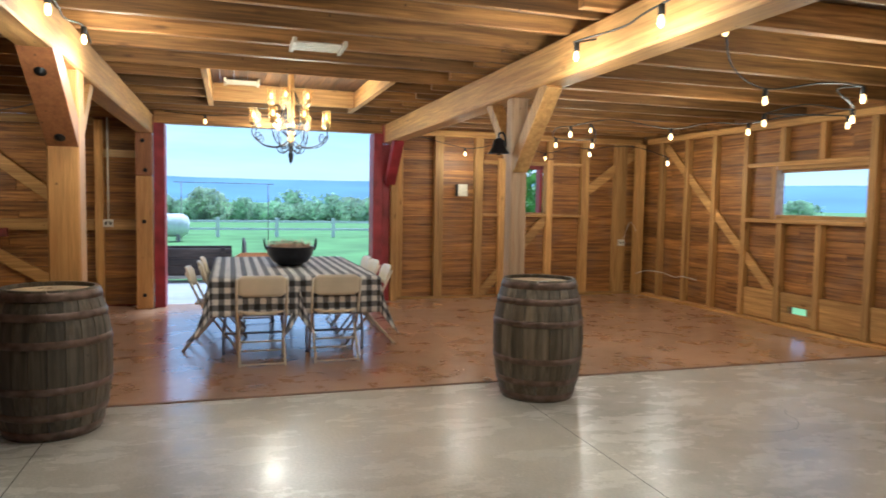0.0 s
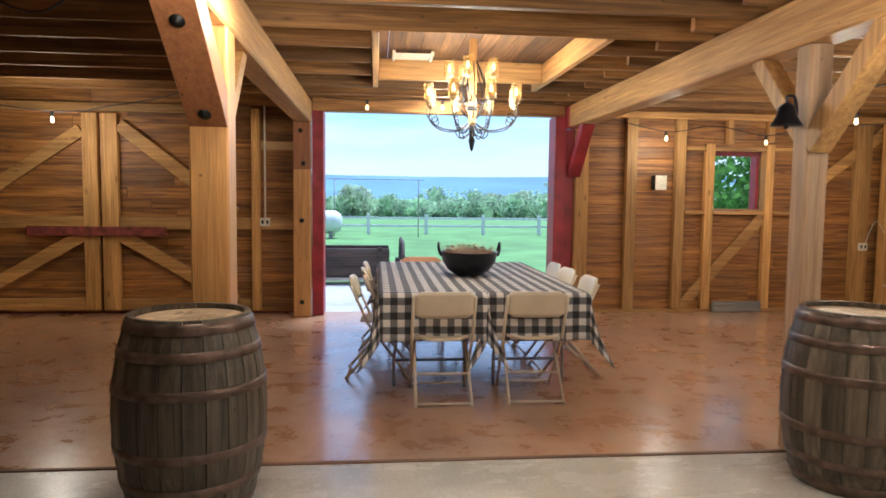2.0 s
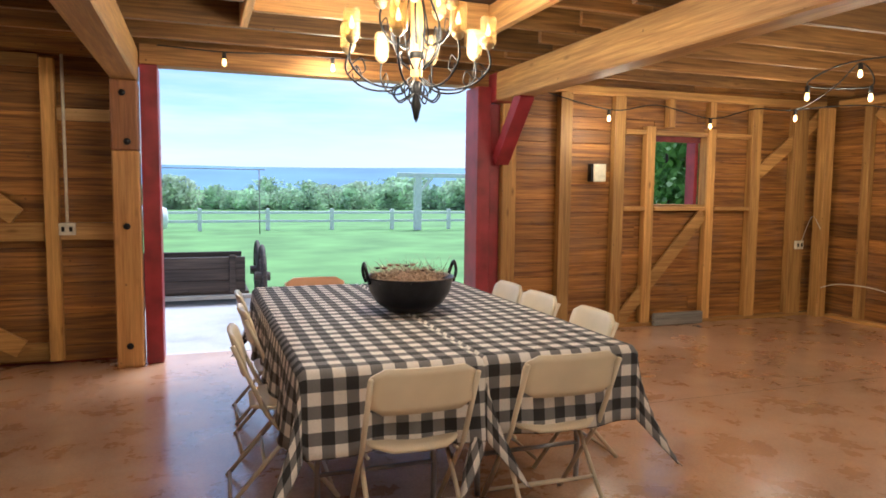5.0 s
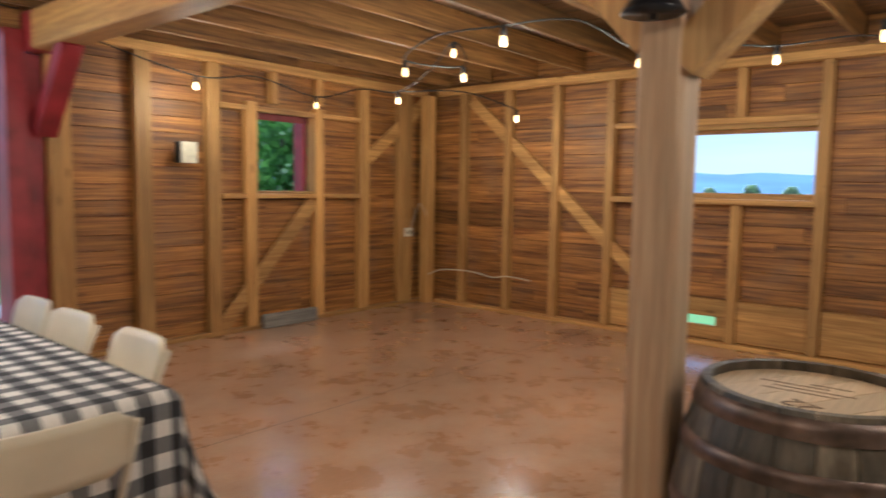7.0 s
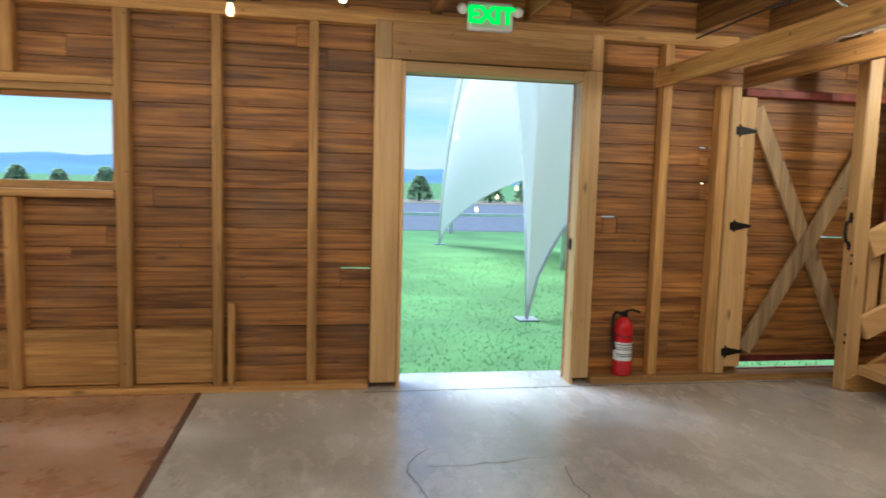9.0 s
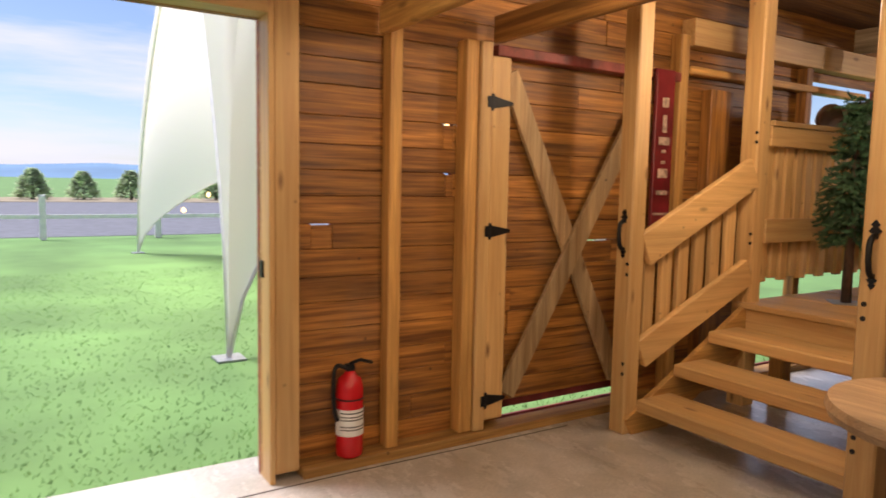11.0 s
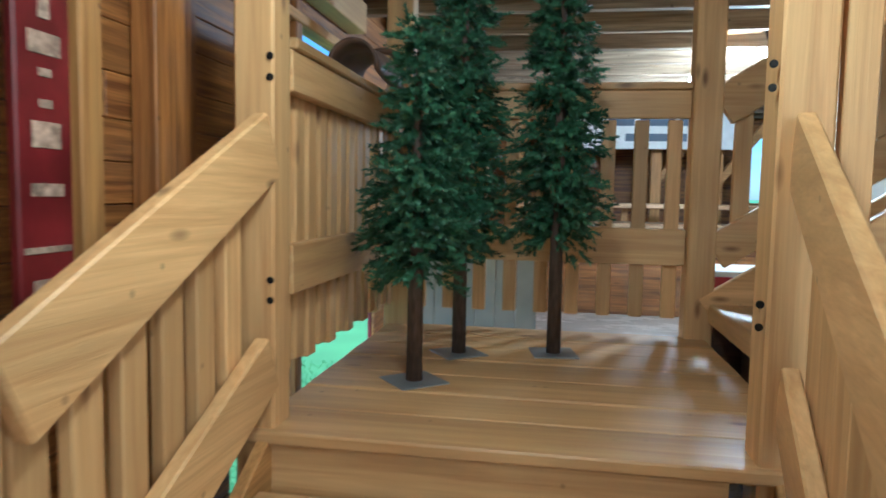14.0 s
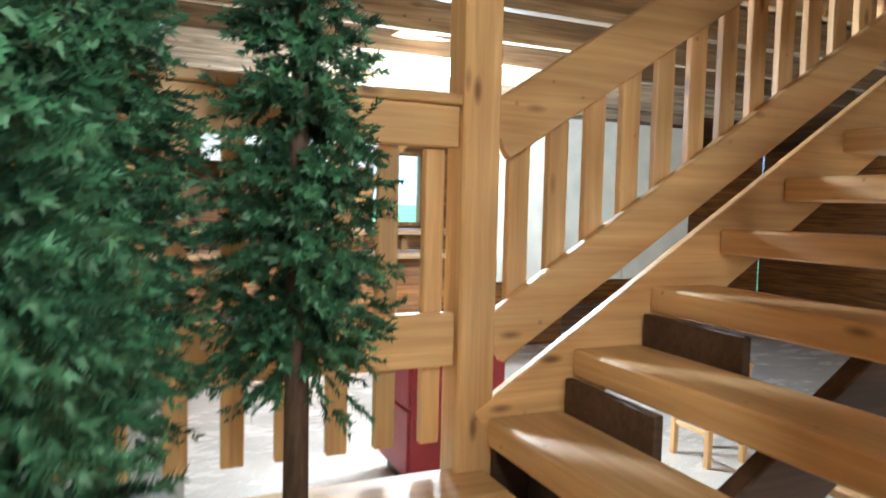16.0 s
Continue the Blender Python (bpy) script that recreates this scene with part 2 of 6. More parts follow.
WHITE = plain("white_paint", (0.78, 0.77, 0.74), 0.5, vary=0.05)


# ---- mesh helpers ----
def mesh_from(name, verts, faces, mat=None, smooth=False):
    me = bpy.data.meshes.new(name)
    me.from_pydata(verts, [], faces)
    me.update()
    if mat:
        me.materials.append(mat)
    if smooth:
        for p in me.polygons:
            p.use_smooth = True
    return me


def part(name, bm, material, parent=None, label="", smooth=False):
    """Links a bmesh as one mesh object under a thing."""
    bmesh.ops.recalc_face_normals(bm, faces=bm.faces)
    me = bpy.data.meshes.new(name)
    bm.to_mesh(me)
    bm.free()
    for mm in material if isinstance(material, (list, tuple)) else [material]:
        me.materials.append(mm)
    if smooth:
        for p in me.polygons:
            p.use_smooth = True
    ob = new(name, me)
    ob.parent = parent
    return tagged(ob, label)


def thing(name, label, category, group="", kind="", at=None):
    ob = new(name)
    if at is not None:
        ob.matrix_world = at if isinstance(at, Matrix) else Matrix.Translation(at)
    return tagged(ob, label, category, group, kind)


def bevel_box(bm, x0, x1, y0, y1, z0, z1, c=0.004, m=None):
    """Adds a box with chamfered edges to a bmesh."""
    sx, sy, sz = x1 - x0, y1 - y0, z1 - z0
    c = min(c, sx * 0.3, sy * 0.3, sz * 0.3)
    cen = Vector(((x0 + x1) / 2, (y0 + y1) / 2, (z0 + z1) / 2))
    h = (sx / 2, sy / 2, sz / 2)
    vs = {}
    for ix in (-1, 1):
        for iy in (-1, 1):
            for iz in (-1, 1):
                s = (ix, iy, iz)
                for k in range(3):
                    p = [s[j] * (h[j] if j == k else h[j] - c) for j in range(3)]
                    v = cen + Vector(p)
                    vs[s, k] = bm.verts.new(m @ v if m else v)
    out = []
    for k in range(3):
        a, b = [j for j in range(3) if j != k]
        for sg in (-1, 1):
            ring = []
            for sa, sb in ((-1, -1), (1, -1), (1, 1), (-1, 1)):
                s = [0, 0, 0]
                s[k], s[a], s[b] = sg, sa, sb
                ring.append(vs[tuple(s), k])
            out.append(ring)
        for sa in (-1, 1):
            for sb in (-1, 1):
                s0, s1 = [0, 0, 0], [0, 0, 0]
                s0[k], s0[a], s0[b] = -1, sa, sb
                s1[k], s1[a], s1[b] = 1, sa, sb
                out.append([vs[tuple(s0), a], vs[tuple(s1), a], vs[tuple(s1), b], vs[tuple(s0), b]])
    for ix in (-1, 1):
        for iy in (-1, 1):
            for iz in (-1, 1):
                out.append([vs[(ix, iy, iz), k] for k in range(3)])
    for ring in out:
        bm.faces.new(ring)


def box(name, parent, mat, x0, x1, y0, y1, z0, z1, c=0.004, label="", m=None):
    """One chamfered timber or board as a part."""
    bm = bmesh.new()
    bevel_box(bm, min(x0, x1), max(x0, x1), min(y0, y1), max(y0, y1), min(z0, z1), max(z0, z1), c, m)
    return part(name, bm, mat, parent, label)


def timber(name, parent, mat, a, b, w, d, side=(0, 0, 1), c=0.004, label=""):
    """A square timber from a to b; d is its size along side, w across it."""
    a, b = Vector(a), Vector(b)
    z = (b - a).normalized()
    y = Vector(side)
    y = (y - z * y.dot(z)).normalized()
    x = y.cross(z)
    m = Matrix((x, y, z)).transposed().to_4x4()
    m.translation = a
    return box(name, parent, mat, -w / 2, w / 2, -d / 2, d / 2, 0, (b - a).length, c, label, m)


def lathe(bm, profile, seg=24, m=None, caps=True):
    """Turns (radius, height) pairs about z."""
    rings = []
    for r, z in profile:
        ring = []
        for i in range(seg):
            a = 2 * math.pi * i / seg
            v = Vector((r * math.cos(a), r * math.sin(a), z))
            ring.append(bm.verts.new(m @ v if m else v))
        rings.append(ring)
    for r0, r1 in zip(rings, rings[1:]):
        for i in range(seg):
            j = (i + 1) % seg
            bm.faces.new((r0[i], r0[j], r1[j], r1[i]))
    if caps:
        bm.faces.new(rings[0][::-1])
        bm.faces.new(rings[-1])


def tube(bm, pts, r, seg=8, r_end=None):
    """A round bar along points."""
    pts = [Vector(p) for p in pts]
    r_end = r if r_end is None else r_end
    rings, up = [], None
    for i, p in enumerate(pts):
        d = (pts[min(i + 1, len(pts) - 1)] - pts[max(i - 1, 0)]).normalized()
        if up is None:
            up = Vector((0, 0, 1)) if abs(d.z) < 0.9 else Vector((1, 0, 0))
        x = d.cross(up).normalized()
        up = x.cross(d).normalized()
        rr = r + (r_end - r) * i / max(1, len(pts) - 1)
        rings.append([bm.verts.new(p + rr * (math.cos(2 * math.pi * k / seg) * x + math.sin(2 * math.pi * k / seg) * up)) for k in range(seg)])
    for r0, r1 in zip(rings, rings[1:]):
        for k in range(seg):
            j = (k + 1) % seg
            bm.faces.new((r0[k], r0[j], r1[j], r1[k]))
    bm.faces.new(rings[0][::-1])
    bm.faces.new(rings[-1])


def smooth_line(pts, n=8):
    """Catmull-Rom through points."""
    pts = [Vector(p) for p in pts]
    out = []
    for i in range(len(pts) - 1):
        p0, p1, p2, p3 = pts[max(i - 1, 0)], pts[i], pts[i + 1], pts[min(i + 2, len(pts) - 1)]
        for k in range(n):
            t = k / n
            out.append(0.5 * (2 * p1 + (p2 - p0) * t + (2 * p0 - 5 * p1 + 4 * p2 - p3) * t * t + (3 * p1 - p0 - 3 * p2 + p3) * t**3))
    return out + [pts[-1]]


# ---- setting: floor ----
XL, XR, YB, YF = -4.25, 7.70, -9.0, 10.73
CX0, CX1 = 0.2, 3.3
floor_red = box("floor_1", None, STAINED, XL - 0.1, XR + 0.09, 6.0, YF + 0.14, -0.12, 0.0, 0.003)
tagged(floor_red, "red-brown stained and sealed concrete floor slab", "floor", kind="structure")
floor_grey = box("floor_2", None, GREYC, XL - 0.1, XR + 0.14, YB - 0.1, 5.965, -0.12, 0.0, 0.003)
tagged(floor_grey, "worn grey polished concrete floor with cracks", "floor", kind="structure")
strip = box("floor_joint", None, wood("joint_strip", "x", (0.10, 0.05, 0.025), (0.2, 0.1, 0.05)), XL, XR, 5.965, 6.0, -0.1, 0.006, 0.003)
tagged(strip, "thin wooden joint strip between the floor slabs", "floor joint", kind="structure")

# ---- setting: back wall ----
wall_north = thing("wall_north", "old plank wall with exposed studs and braces", "wall", kind="structure")
T = 0.09
Y0 = YF  # stud face; boards behind it


def course_rows(z_top, lo=0.125, hi=0.155, seed=1):
    rnd = random.Random(seed)
    z, rows = 0.02, []
    while z < z_top - 0.02:
        h = min(rnd.uniform(lo, hi), z_top - z)
        rows.append((z, z + h))
        z += h
    return rows


def boards(parent, axis, lo, hi, at, z_top, holes, seed, slits=()):
    """Horizontal sheathing boards with narrow gaps, cut round openings (u0, u1, z0, z1) and chipped at slits (u0, u1, z)."""
    rnd = random.Random(seed)
    for z0, z1 in course_rows(z_top, seed=seed):
        spans = [(lo, hi)]
        for u0, u1, w0, w1 in holes:
            zc = (z0 + z1) / 2
            if w0 - 0.02 < zc < w1 + 0.02:
                nxt = []
                for a, b in spans:
                    if u1 <= a or u0 >= b:
                        nxt.append((a, b))
                    else:
                        if u0 - a > 0.03:
                            nxt.append((a, u0))
                        if b - u1 > 0.03:
                            nxt.append((u1, b))
                spans = nxt
        for a, b in spans:
            cuts = [a]
            while b - cuts[-1] > 3.2:
                cuts.append(cuts[-1] + rnd.uniform(1.6, 3.0))
            cuts.append(b)
            chips = [(u0, u1) for u0, u1, z in slits if z0 < z <= z1 and a < u0 and u1 < b]
            for u0, u1 in chips:
                cuts = [c for c in cuts if not u0 - 0.02 < c < u1 + 0.02 or c in (a, b)] + [u0, u1]
            cuts.sort()
            full = z1
            for c0, c1 in zip(cuts, cuts[1:]):
                d = rnd.uniform(0, 0.005)
                z1 = full - 0.007 if (c0, c1) in chips else full
                if axis == "x":
                    box("board", parent, WALLW["x"], c0 + 0.001, c1 - 0.001, at + d, at + 0.024 + d, z0 + 0.0014, z1 - 0.0014, 0.003)
                else:
                    box("board", parent, WALLW["y"], at + d, at + 0.024 + d, c0 + 0.001, c1 - 0.001, z0 + 0.0014, z1 - 0.0014, 0.003)


BD = (0.35, 3.15, -0.1, 2.45)       # the wide barn opening
WN = (5.29, 5.98, 1.33, 2.02)       # small window in the north wall
WE = (6.49, 7.79, 1.385, 1.945)     # window in the east wall
DE = (3.40, 4.64, -0.1, 2.17)       # exit door
TOP = 2.47
SLITS_E = [(4.847, 5.054, 0.82), (3.04, 3.15, 1.22), (2.24, 2.315, 1.68), (1.10, 1.35, 1.093), (2.335, 2.40, 1.66), (2.335, 2.38, 1.37)]
SLITS_N = [(-1.97, -1.34, 2.46), (-2.52, -2.27, 2.46)]


def stud_n(x0, x1, z0=0.04, z1=TOP, d=T, mat=None):
    return box("stud", wall_north, mat or STUD["z"], x0, x1, Y0 + 0.001, Y0 + d - 0.002, z0, z1, 0.005)


for x0, x1 in ((3.54, 3.63), (4.12, 4.26), (4.77, 4.90), (6.60, 6.74), (7.22, 7.44), (-0.52, -0.42)):
    stud_n(x0, x1)
for x0, x1 in ((5.17, 5.285), (5.985, 6.09)):
    stud_n(x0, x1, 0.04, TOP - 0.3)
stud_n(5.45, 5.53, 2.17, TOP)
stud_n(6.0, 6.08, 2.2, TOP)
for x0, x1 in ((4.905, 5.165), (5.29, 5.98), (6.095, 6.595)):
    box("window_rail", wall_north, STUD["x"], x0, x1, Y0 - 0.012, Y0 + 0.08, 1.265, 1.31, 0.005)
    box("window_rail", wall_north, STUD["x"], x0, x1, Y0 + 0.004, Y0 + 0.08, 2.08, 2.13, 0.005)
box("top_plate", wall_north, STUD["x"], 3.3, XR, Y0 + 0.002, Y0 + T, TOP + 0.001, TOP + 0.085, 0.005)
box("bottom_plate", wall_north, STUD["x"], 3.42, XR, Y0 + 0.006, Y0 + T, 0.0, 0.04, 0.004)
timber("brace", wall_north, STUD["x"], (4.90, Y0 + 0.04, 0.06), (5.98, Y0 + 0.04, 1.24), 0.14, 0.03, side=(0, 1, 0))
timber("brace", wall_north, STUD["x"], (6.74, Y0 + 0.04, 1.7), (7.70, Y0 + 0.04, 2.42), 0.14, 0.03, side=(0, 1, 0))
boards(wall_north, "x", 3.42, XR + 0.1, Y0 + T, 2.95, [WN], 3)
boards(wall_north, "x", XL, 0.08, Y0 + T, 2.95, [], 4, SLITS_N)
box("header", wall_north, JOIST["x"], 0.08, 3.42, Y0 + T, Y0 + T + 0.05, 2.46, 2.98, 0.004)

# corner post
box("corner_post", wall_north, STUD["z"], 7.56, 7.69, YF - 0.14, YF - 0.002, 0.0, TOP, 0.006)

# double barn doors left of the opening, closed, with diagonal braces
double_door = thing("door_1", "closed double plank barn doors with diagonal braces and a red bar", "barn door", kind="structure")
for x0, x1 in ((-2.46, -2.29), (-2.25, -2.06)):
    box("stile", double_door, STUD["z"], x0, x1, Y0 + 0.02, Y0 + T - 0.002, 0.05, 2.38, 0.005)
for x0, x1 in ((-4.1, -2.465), (-2.055, -0.53)):
    box("rail", double_door, STUD["x"], x0, x1, Y0 + 0.035, Y0 + T - 0.002, 1.02, 1.17, 0.005)
    box("rail", double_door, STUD["x"], x0, x1, Y0 + 0.035, Y0 + T - 0.002, 0.05, 0.19, 0.005)
for a, b in (((-2.05, 2.25), (-0.72, 1.22)), ((-2.05, 0.95), (-0.72, 0.15)), ((-2.47, 2.18), (-3.9, 1.2)), ((-2.47, 0.95), (-3.9, 0.12))):
    timber("brace", double_door, STUD["x"], (a[0], Y0 + 0.045, a[1]), (b[0], Y0 + 0.045, b[1]), 0.15, 0.045, side=(0, 1, 0))
box("locking_bar", double_door, DARKRED, -3.08, -1.52, Y0 - 0.035, Y0 + 0.018, 0.94, 1.05, 0.006, "faded red wooden bar")
box("header_board", double_door, STUD["x"], -4.2, -0.53, Y0 + 0.03, Y0 + T - 0.002, 2.4, 2.5, 0.005)
# rails beside the opening
box("rail", wall_north, NEWW["x"], -0.415, 0.0, Y0 + 0.01, Y0 + T - 0.003, 1.99, 2.085, 0.005)
box("rail", wall_north, BEAM["x"], -0.415, 0.0, Y0 + 0.01, Y0 + T - 0.003, 1.03, 1.17, 0.005)

# red jambs of the wide opening
opening = thing("doorway_1", "tall barn doorway framed with dark red painted jambs", "doorway", kind="structure")
box("jamb", opening, RED, 0.21, 0.345, 10.60, 10.92, 0.0, 2.45, 0.006)
box("jamb", opening, RED, 3.155, 3.29, 10.60, 10.92, 0.0, 2.45, 0.006)
box("jamb_trim", opening, RED, 3.295, 3.415, 10.66, 10.90, 0.0, 2.30, 0.006)
box("head_board", opening, JOIST["x"], 0.21, 3.29, 10.66, 10.80, 2.455, 2.62, 0.006)

# ---- setting: east wall ----
wall_east = thing("wall_east", "plank wall of horizontal brown boards with exposed studs", "wall", kind="structure")


def stud_e(y0, y1, z0=0.04, z1=TOP, d=T, mat=None):
    return box("stud", wall_east, mat or STUD["z"], XR + 0.001, XR + d - 0.002, y0, y1, z0, z1, 0.005)


for y0, y1 in ((9.52, 9.60), (8.91, 8.99), (8.29, 8.37), (6.40, 6.485), (5.835, 5.895), (5.22, 5.28), (2.70, 2.77), (10.15, 10.24)):
    stud_e(y0, y1)
for y0, y1 in ((7.66, 7.75), (7.065, 7.145)):
    stud_e(y0, y1, 0.04, 1.28)
    stud_e(y0, y1, 2.045, TOP)
stud_e(7.795, 7.86, 1.335, 1.99)
box("sill_rail", wall_east, STUD["y"], XR - 0.02, XR + T, 6.49, 8.285, 1.281, 1.334, 0.005)
box("head_rail", wall_east, STUD["y"], XR + 0.004, XR + T, 6.49, 8.285, 1.992, 2.044, 0.005)
box("top_plate", wall_east, STUD["y"], XR + 0.002, XR + T, 2.2, 10.58, TOP + 0.001, TOP + 0.085, 0.005)
box("bottom_plate", wall_east, STUD["y"], XR - 0.03, XR + T, 4.86, 10.58, 0.0, 0.04, 0.004)
box("bottom_plate", wall_east, STUD["y"], XR - 0.05, XR + T, -1.6, 3.24, 0.0, 0.05, 0.004)
box("block", wall_east, STUD["z"], XR + 0.004, XR + 0.05, 5.755, 5.80, 0.04, 0.60, 0.004)
timber("brace", wall_east, STUD["y"], (XR + 0.05, 10.1, 2.4), (XR + 0.05, 7.76, 0.36), 0.13, 0.03, side=(1, 0, 0))
GAP_E = (7.2, 7.56, 0.15, 0.27)
boards(wall_east, "y", -9.0, YF + 0.1, XR + T, 2.95, [WE, DE, GAP_E, (-2.05, -1.08, 1.95, 2.33), (0.99, 1.99, 0.0, 0.1), (-2.6, -0.35, 0.05, 1.0)], 7, SLITS_E)
kick = thing("kick_board", "rough weathered boards along the foot of the wall", "board", kind="structure")
for y0, y1, z0, z1 in ((5.90, 6.39, 0.05, 0.42), (6.49, 7.06, 0.05, 0.42), (7.15, 7.65, 0.05, 0.175), (7.15, 7.24, 0.176, 0.26), (7.53, 7.65, 0.176, 0.26), (7.15, 7.65, 0.261, 0.42), (7.76, 8.28, 0.05, 0.42)):
    box("board", kick, STUD["y"], XR + 0.04, XR + 0.075, y0, y1, z0, z1, 0.005, m=Matrix.Translation((XR, 0, 0)) @ Matrix.Rotation(radians(-3), 4, "Y") @ Matrix.Translation((-XR, 0, 0)))

# exit door casing
exit_frame = thing("doorway_2", "open exit doorway with new fir casing boards", "doorway", kind="structure")
box("casing", exit_frame, NEWW["z"], XR - 0.02, XR + 0.03, 4.67, 4.85, 0.04, 2.25, 0.005)
box("casing", exit_frame, NEWW["z"], XR - 0.02, XR + 0.03, 3.25, 3.37, 0.04, 2.25, 0.005)
box("casing", exit_frame, NEWW["z"], XR - 0.02, XR + 0.03, 4.74, 4.85, 2.251, 2.5, 0.005)
box("casing", exit_frame, NEWW["z"], XR - 0.02, XR + 0.03, 3.25, 3.33, 2.251, 2.5, 0.005)
box("head_casing", exit_frame, BEAM["y"], XR - 0.018, XR + 0.03, 3.331, 4.739, 2.251, 2.5, 0.005)
box("jamb", exit_frame, NEWW["z"], XR - 0.03, XR + 0.16, 4.642, 4.668, 0.0, 2.24, 0.003)
box("jamb", exit_frame, NEWW["z"], XR - 0.03, XR + 0.16, 3.372, 3.398, 0.0, 2.24, 0.003)
box("head_jamb", exit_frame, NEWW["y"], XR - 0.03, XR + 0.16, 3.399, 4.641, 2.172, 2.24, 0.003)
for y in (4.638, 3.402):
    box("strike_plate", exit_frame, BLACK, XR + 0.05, XR + 0.09, y - 0.006, y + 0.006, 0.98, 1.06, 0.002)

# windows
window_1 = thing("window_1", "small unglazed barn window with a red outer reveal", "window", kind="structure")
for a, b, z0, z1 in ((5.27, 5.292, 1.312, 2.078), (5.978, 6.0, 1.312, 2.078)):
    box("window_frame", window_1, STUD["z"], a, b, Y0 + 0.02, Y0 + 0.13, z0, z1, 0.003)
box("window_sill", window_1, STUD["x"], 5.293, 5.977, Y0 + 0.02, Y0 + 0.15, 1.312, 1.335, 0.003)
box("reveal", window_1, RED, 5.93, 5.977, Y0 + 0.15, Y0 + 0.30, 1.3, 2.04, 0.003, "red painted outer reveal")
window_2 = thing("window_2", "wide low window opening with pink-lit timber reveal", "window", kind="structure")
# Sky light on the left reveal is put into its pale pink paint.
SKYLITPINK = plain("sky_lit_pink_paint", (0.52, 0.36, 0.35), 0.6, vary=0.2, scale=14)
box("reveal", window_2, SKYLITPINK, XR + 0.01, XR + 0.13, 7.78, 7.794, 1.336, 1.99, 0.003)
box("reveal", window_2, NEWW["z"], XR + 0.01, XR + 0.13, 6.487, 6.50, 1.336, 1.99, 0.003)
box("window_sill", window_2, STUD["y"], XR + 0.01, XR + 0.14, 6.501, 7.779, 1.336, 1.385, 0.003)
box("head", window_2, STUD["y"], XR + 0.01, XR + 0.13, 6.501, 7.779, 1.945, 1.99, 0.003)

# closing walls and roof
wall_west = box("wall_west", None, WALLW["y"], XL - 0.12, XL, YB, YF + 0.14, 0, 2.95, 0.004)
tagged(wall_west, "old brown plank wall", "wall", kind="structure")

# ---- setting: ceiling ----
bm = bmesh.new()
rnd = random.Random(11)
x = XL
while x < XR + 0.1:
    w = rnd.uniform(0.14, 0.19)
    bevel_box(bm, x + 0.002, x + w - 0.002, YB, YF + 0.13, 2.79 + rnd.uniform(0, 0.006), 2.82, 0.003)
    x += w
ceiling = part("ceiling", bm, DECKC)
tagged(ceiling, "dark boarded ceiling above exposed joists", "ceiling", kind="structure")
joists = thing("ceiling_joists", "rough sawn joists spanning between the main beams", "joists", kind="structure")
for i, y in enumerate([-1.2, -0.6, 0, 0.6, 1.2, 1.8, 2.4, 3.0, 3.55, 4.1, 4.6, 5.0, 5.5, 6.0, 6.5, 7.15, 9.62, 10.2]):
    r = random.Random(i)
    box("joist", joists, JOIST["x"], XL, 3.4, y + r.uniform(-0.02, 0.02), y + 0.05 + r.uniform(-0.01, 0.01), 2.585, 2.785, 0.005)
for i, y in enumerate([1.2, 1.8, 2.4, 3.1, 3.7, 4.35, 4.95, 5.55, 6.15, 6.8, 7.4, 8.0, 8.6, 9.2, 9.8, 10.4]):
    r = random.Random(50 + i)
    box("joist", joists, JOIST["x"], 3.1, XR + 0.1, y + 0.06 + r.uniform(-0.02, 0.02), y + 0.11 + r.uniform(-0.01, 0.01), 2.585, 2.785, 0.005)
for i in range(12):
    r = random.Random(90 + i)
    y = -8.3 + 0.6 * i
    if YB < y < -1.6:
        box("joist", joists, WEATHER, 1.0, XR + 0.1, y + r.uniform(-0.02, 0.02), y + 0.06 + r.uniform(-0.01, 0.01), 2.585, 2.785, 0.005)
for i, y in enumerate([7.7, 8.3, 8.9]):
    box("joist", joists, JOIST["x"], XL, 0.92, y, y + 0.05, 2.585, 2.785, 0.005)
    box("joist", joists, JOIST["x"], 2.68, 3.4, y, y + 0.05, 2.585, 2.785, 0.005)
box("header", joists, BEAM["x"], 0.99, 2.6, 9.1, 9.15, 2.58, 2.78, 0.005)
box("trimmer", joists, BEAM["y"], 0.93, 0.985, 7.2, 9.6, 2.58, 2.78, 0.005)
box("trimmer", joists, BEAM["y"], 2.61, 2.67, 7.2, 9.6, 2.58, 2.78, 0.005)


def main_beam(name, x0, x1, y0, y1, label):
    ob = thing(name, label, "beam", group="main beams", kind="structure")
    box("beam", ob, BEAM["y"], x0, x1, y0, y1, 2.31, 2.575, 0.012)
    return ob


beam_w = main_beam("beam_1", 0.0, 0.2, 0.0, 10.72, "heavy sawn timber beam on posts")
beam_e = main_beam("beam_2", 3.3, 3.5, 0.0, 10.72, "heavy sawn timber beam on posts")
box("painted_end", beam_e, RED, 3.298, 3.502, 10.50, 10.725, 2.308, 2.577, 0.01, "end painted barn red")
post_w = thing("post_1", "orange-brown square timber post with bolted knee braces", "post", kind="structure")
box("shaft", post_w, POSTW, 0.0, 0.2, 6.02, 6.22, 0, 2.31, 0.01)
timber("knee_brace", post_w, BRACEW, (0.1, 6.10, 1.83), (0.1, 5.33, 2.425), 0.194, 0.16, side=(0, 0.6, 0.79), label="dark knee brace with bolts")
timber("knee_brace", post_w, BEAM["z"], (0.1, 6.2, 1.72), (0.1, 6.75, 2.33), 0.12, 0.1, side=(0, 1, 1))
post_e = thing("post_2", "weathered square timber post with knee braces", "post", kind="structure")
box("shaft", post_e, wood("pale_post", "z", (0.5, 0.29, 0.15), (0.68, 0.46, 0.27), rough=0.55, stain=0.3, knots=0.9), 3.325, 3.46, 5.92, 6.055, 0, 2.31, 0.012)
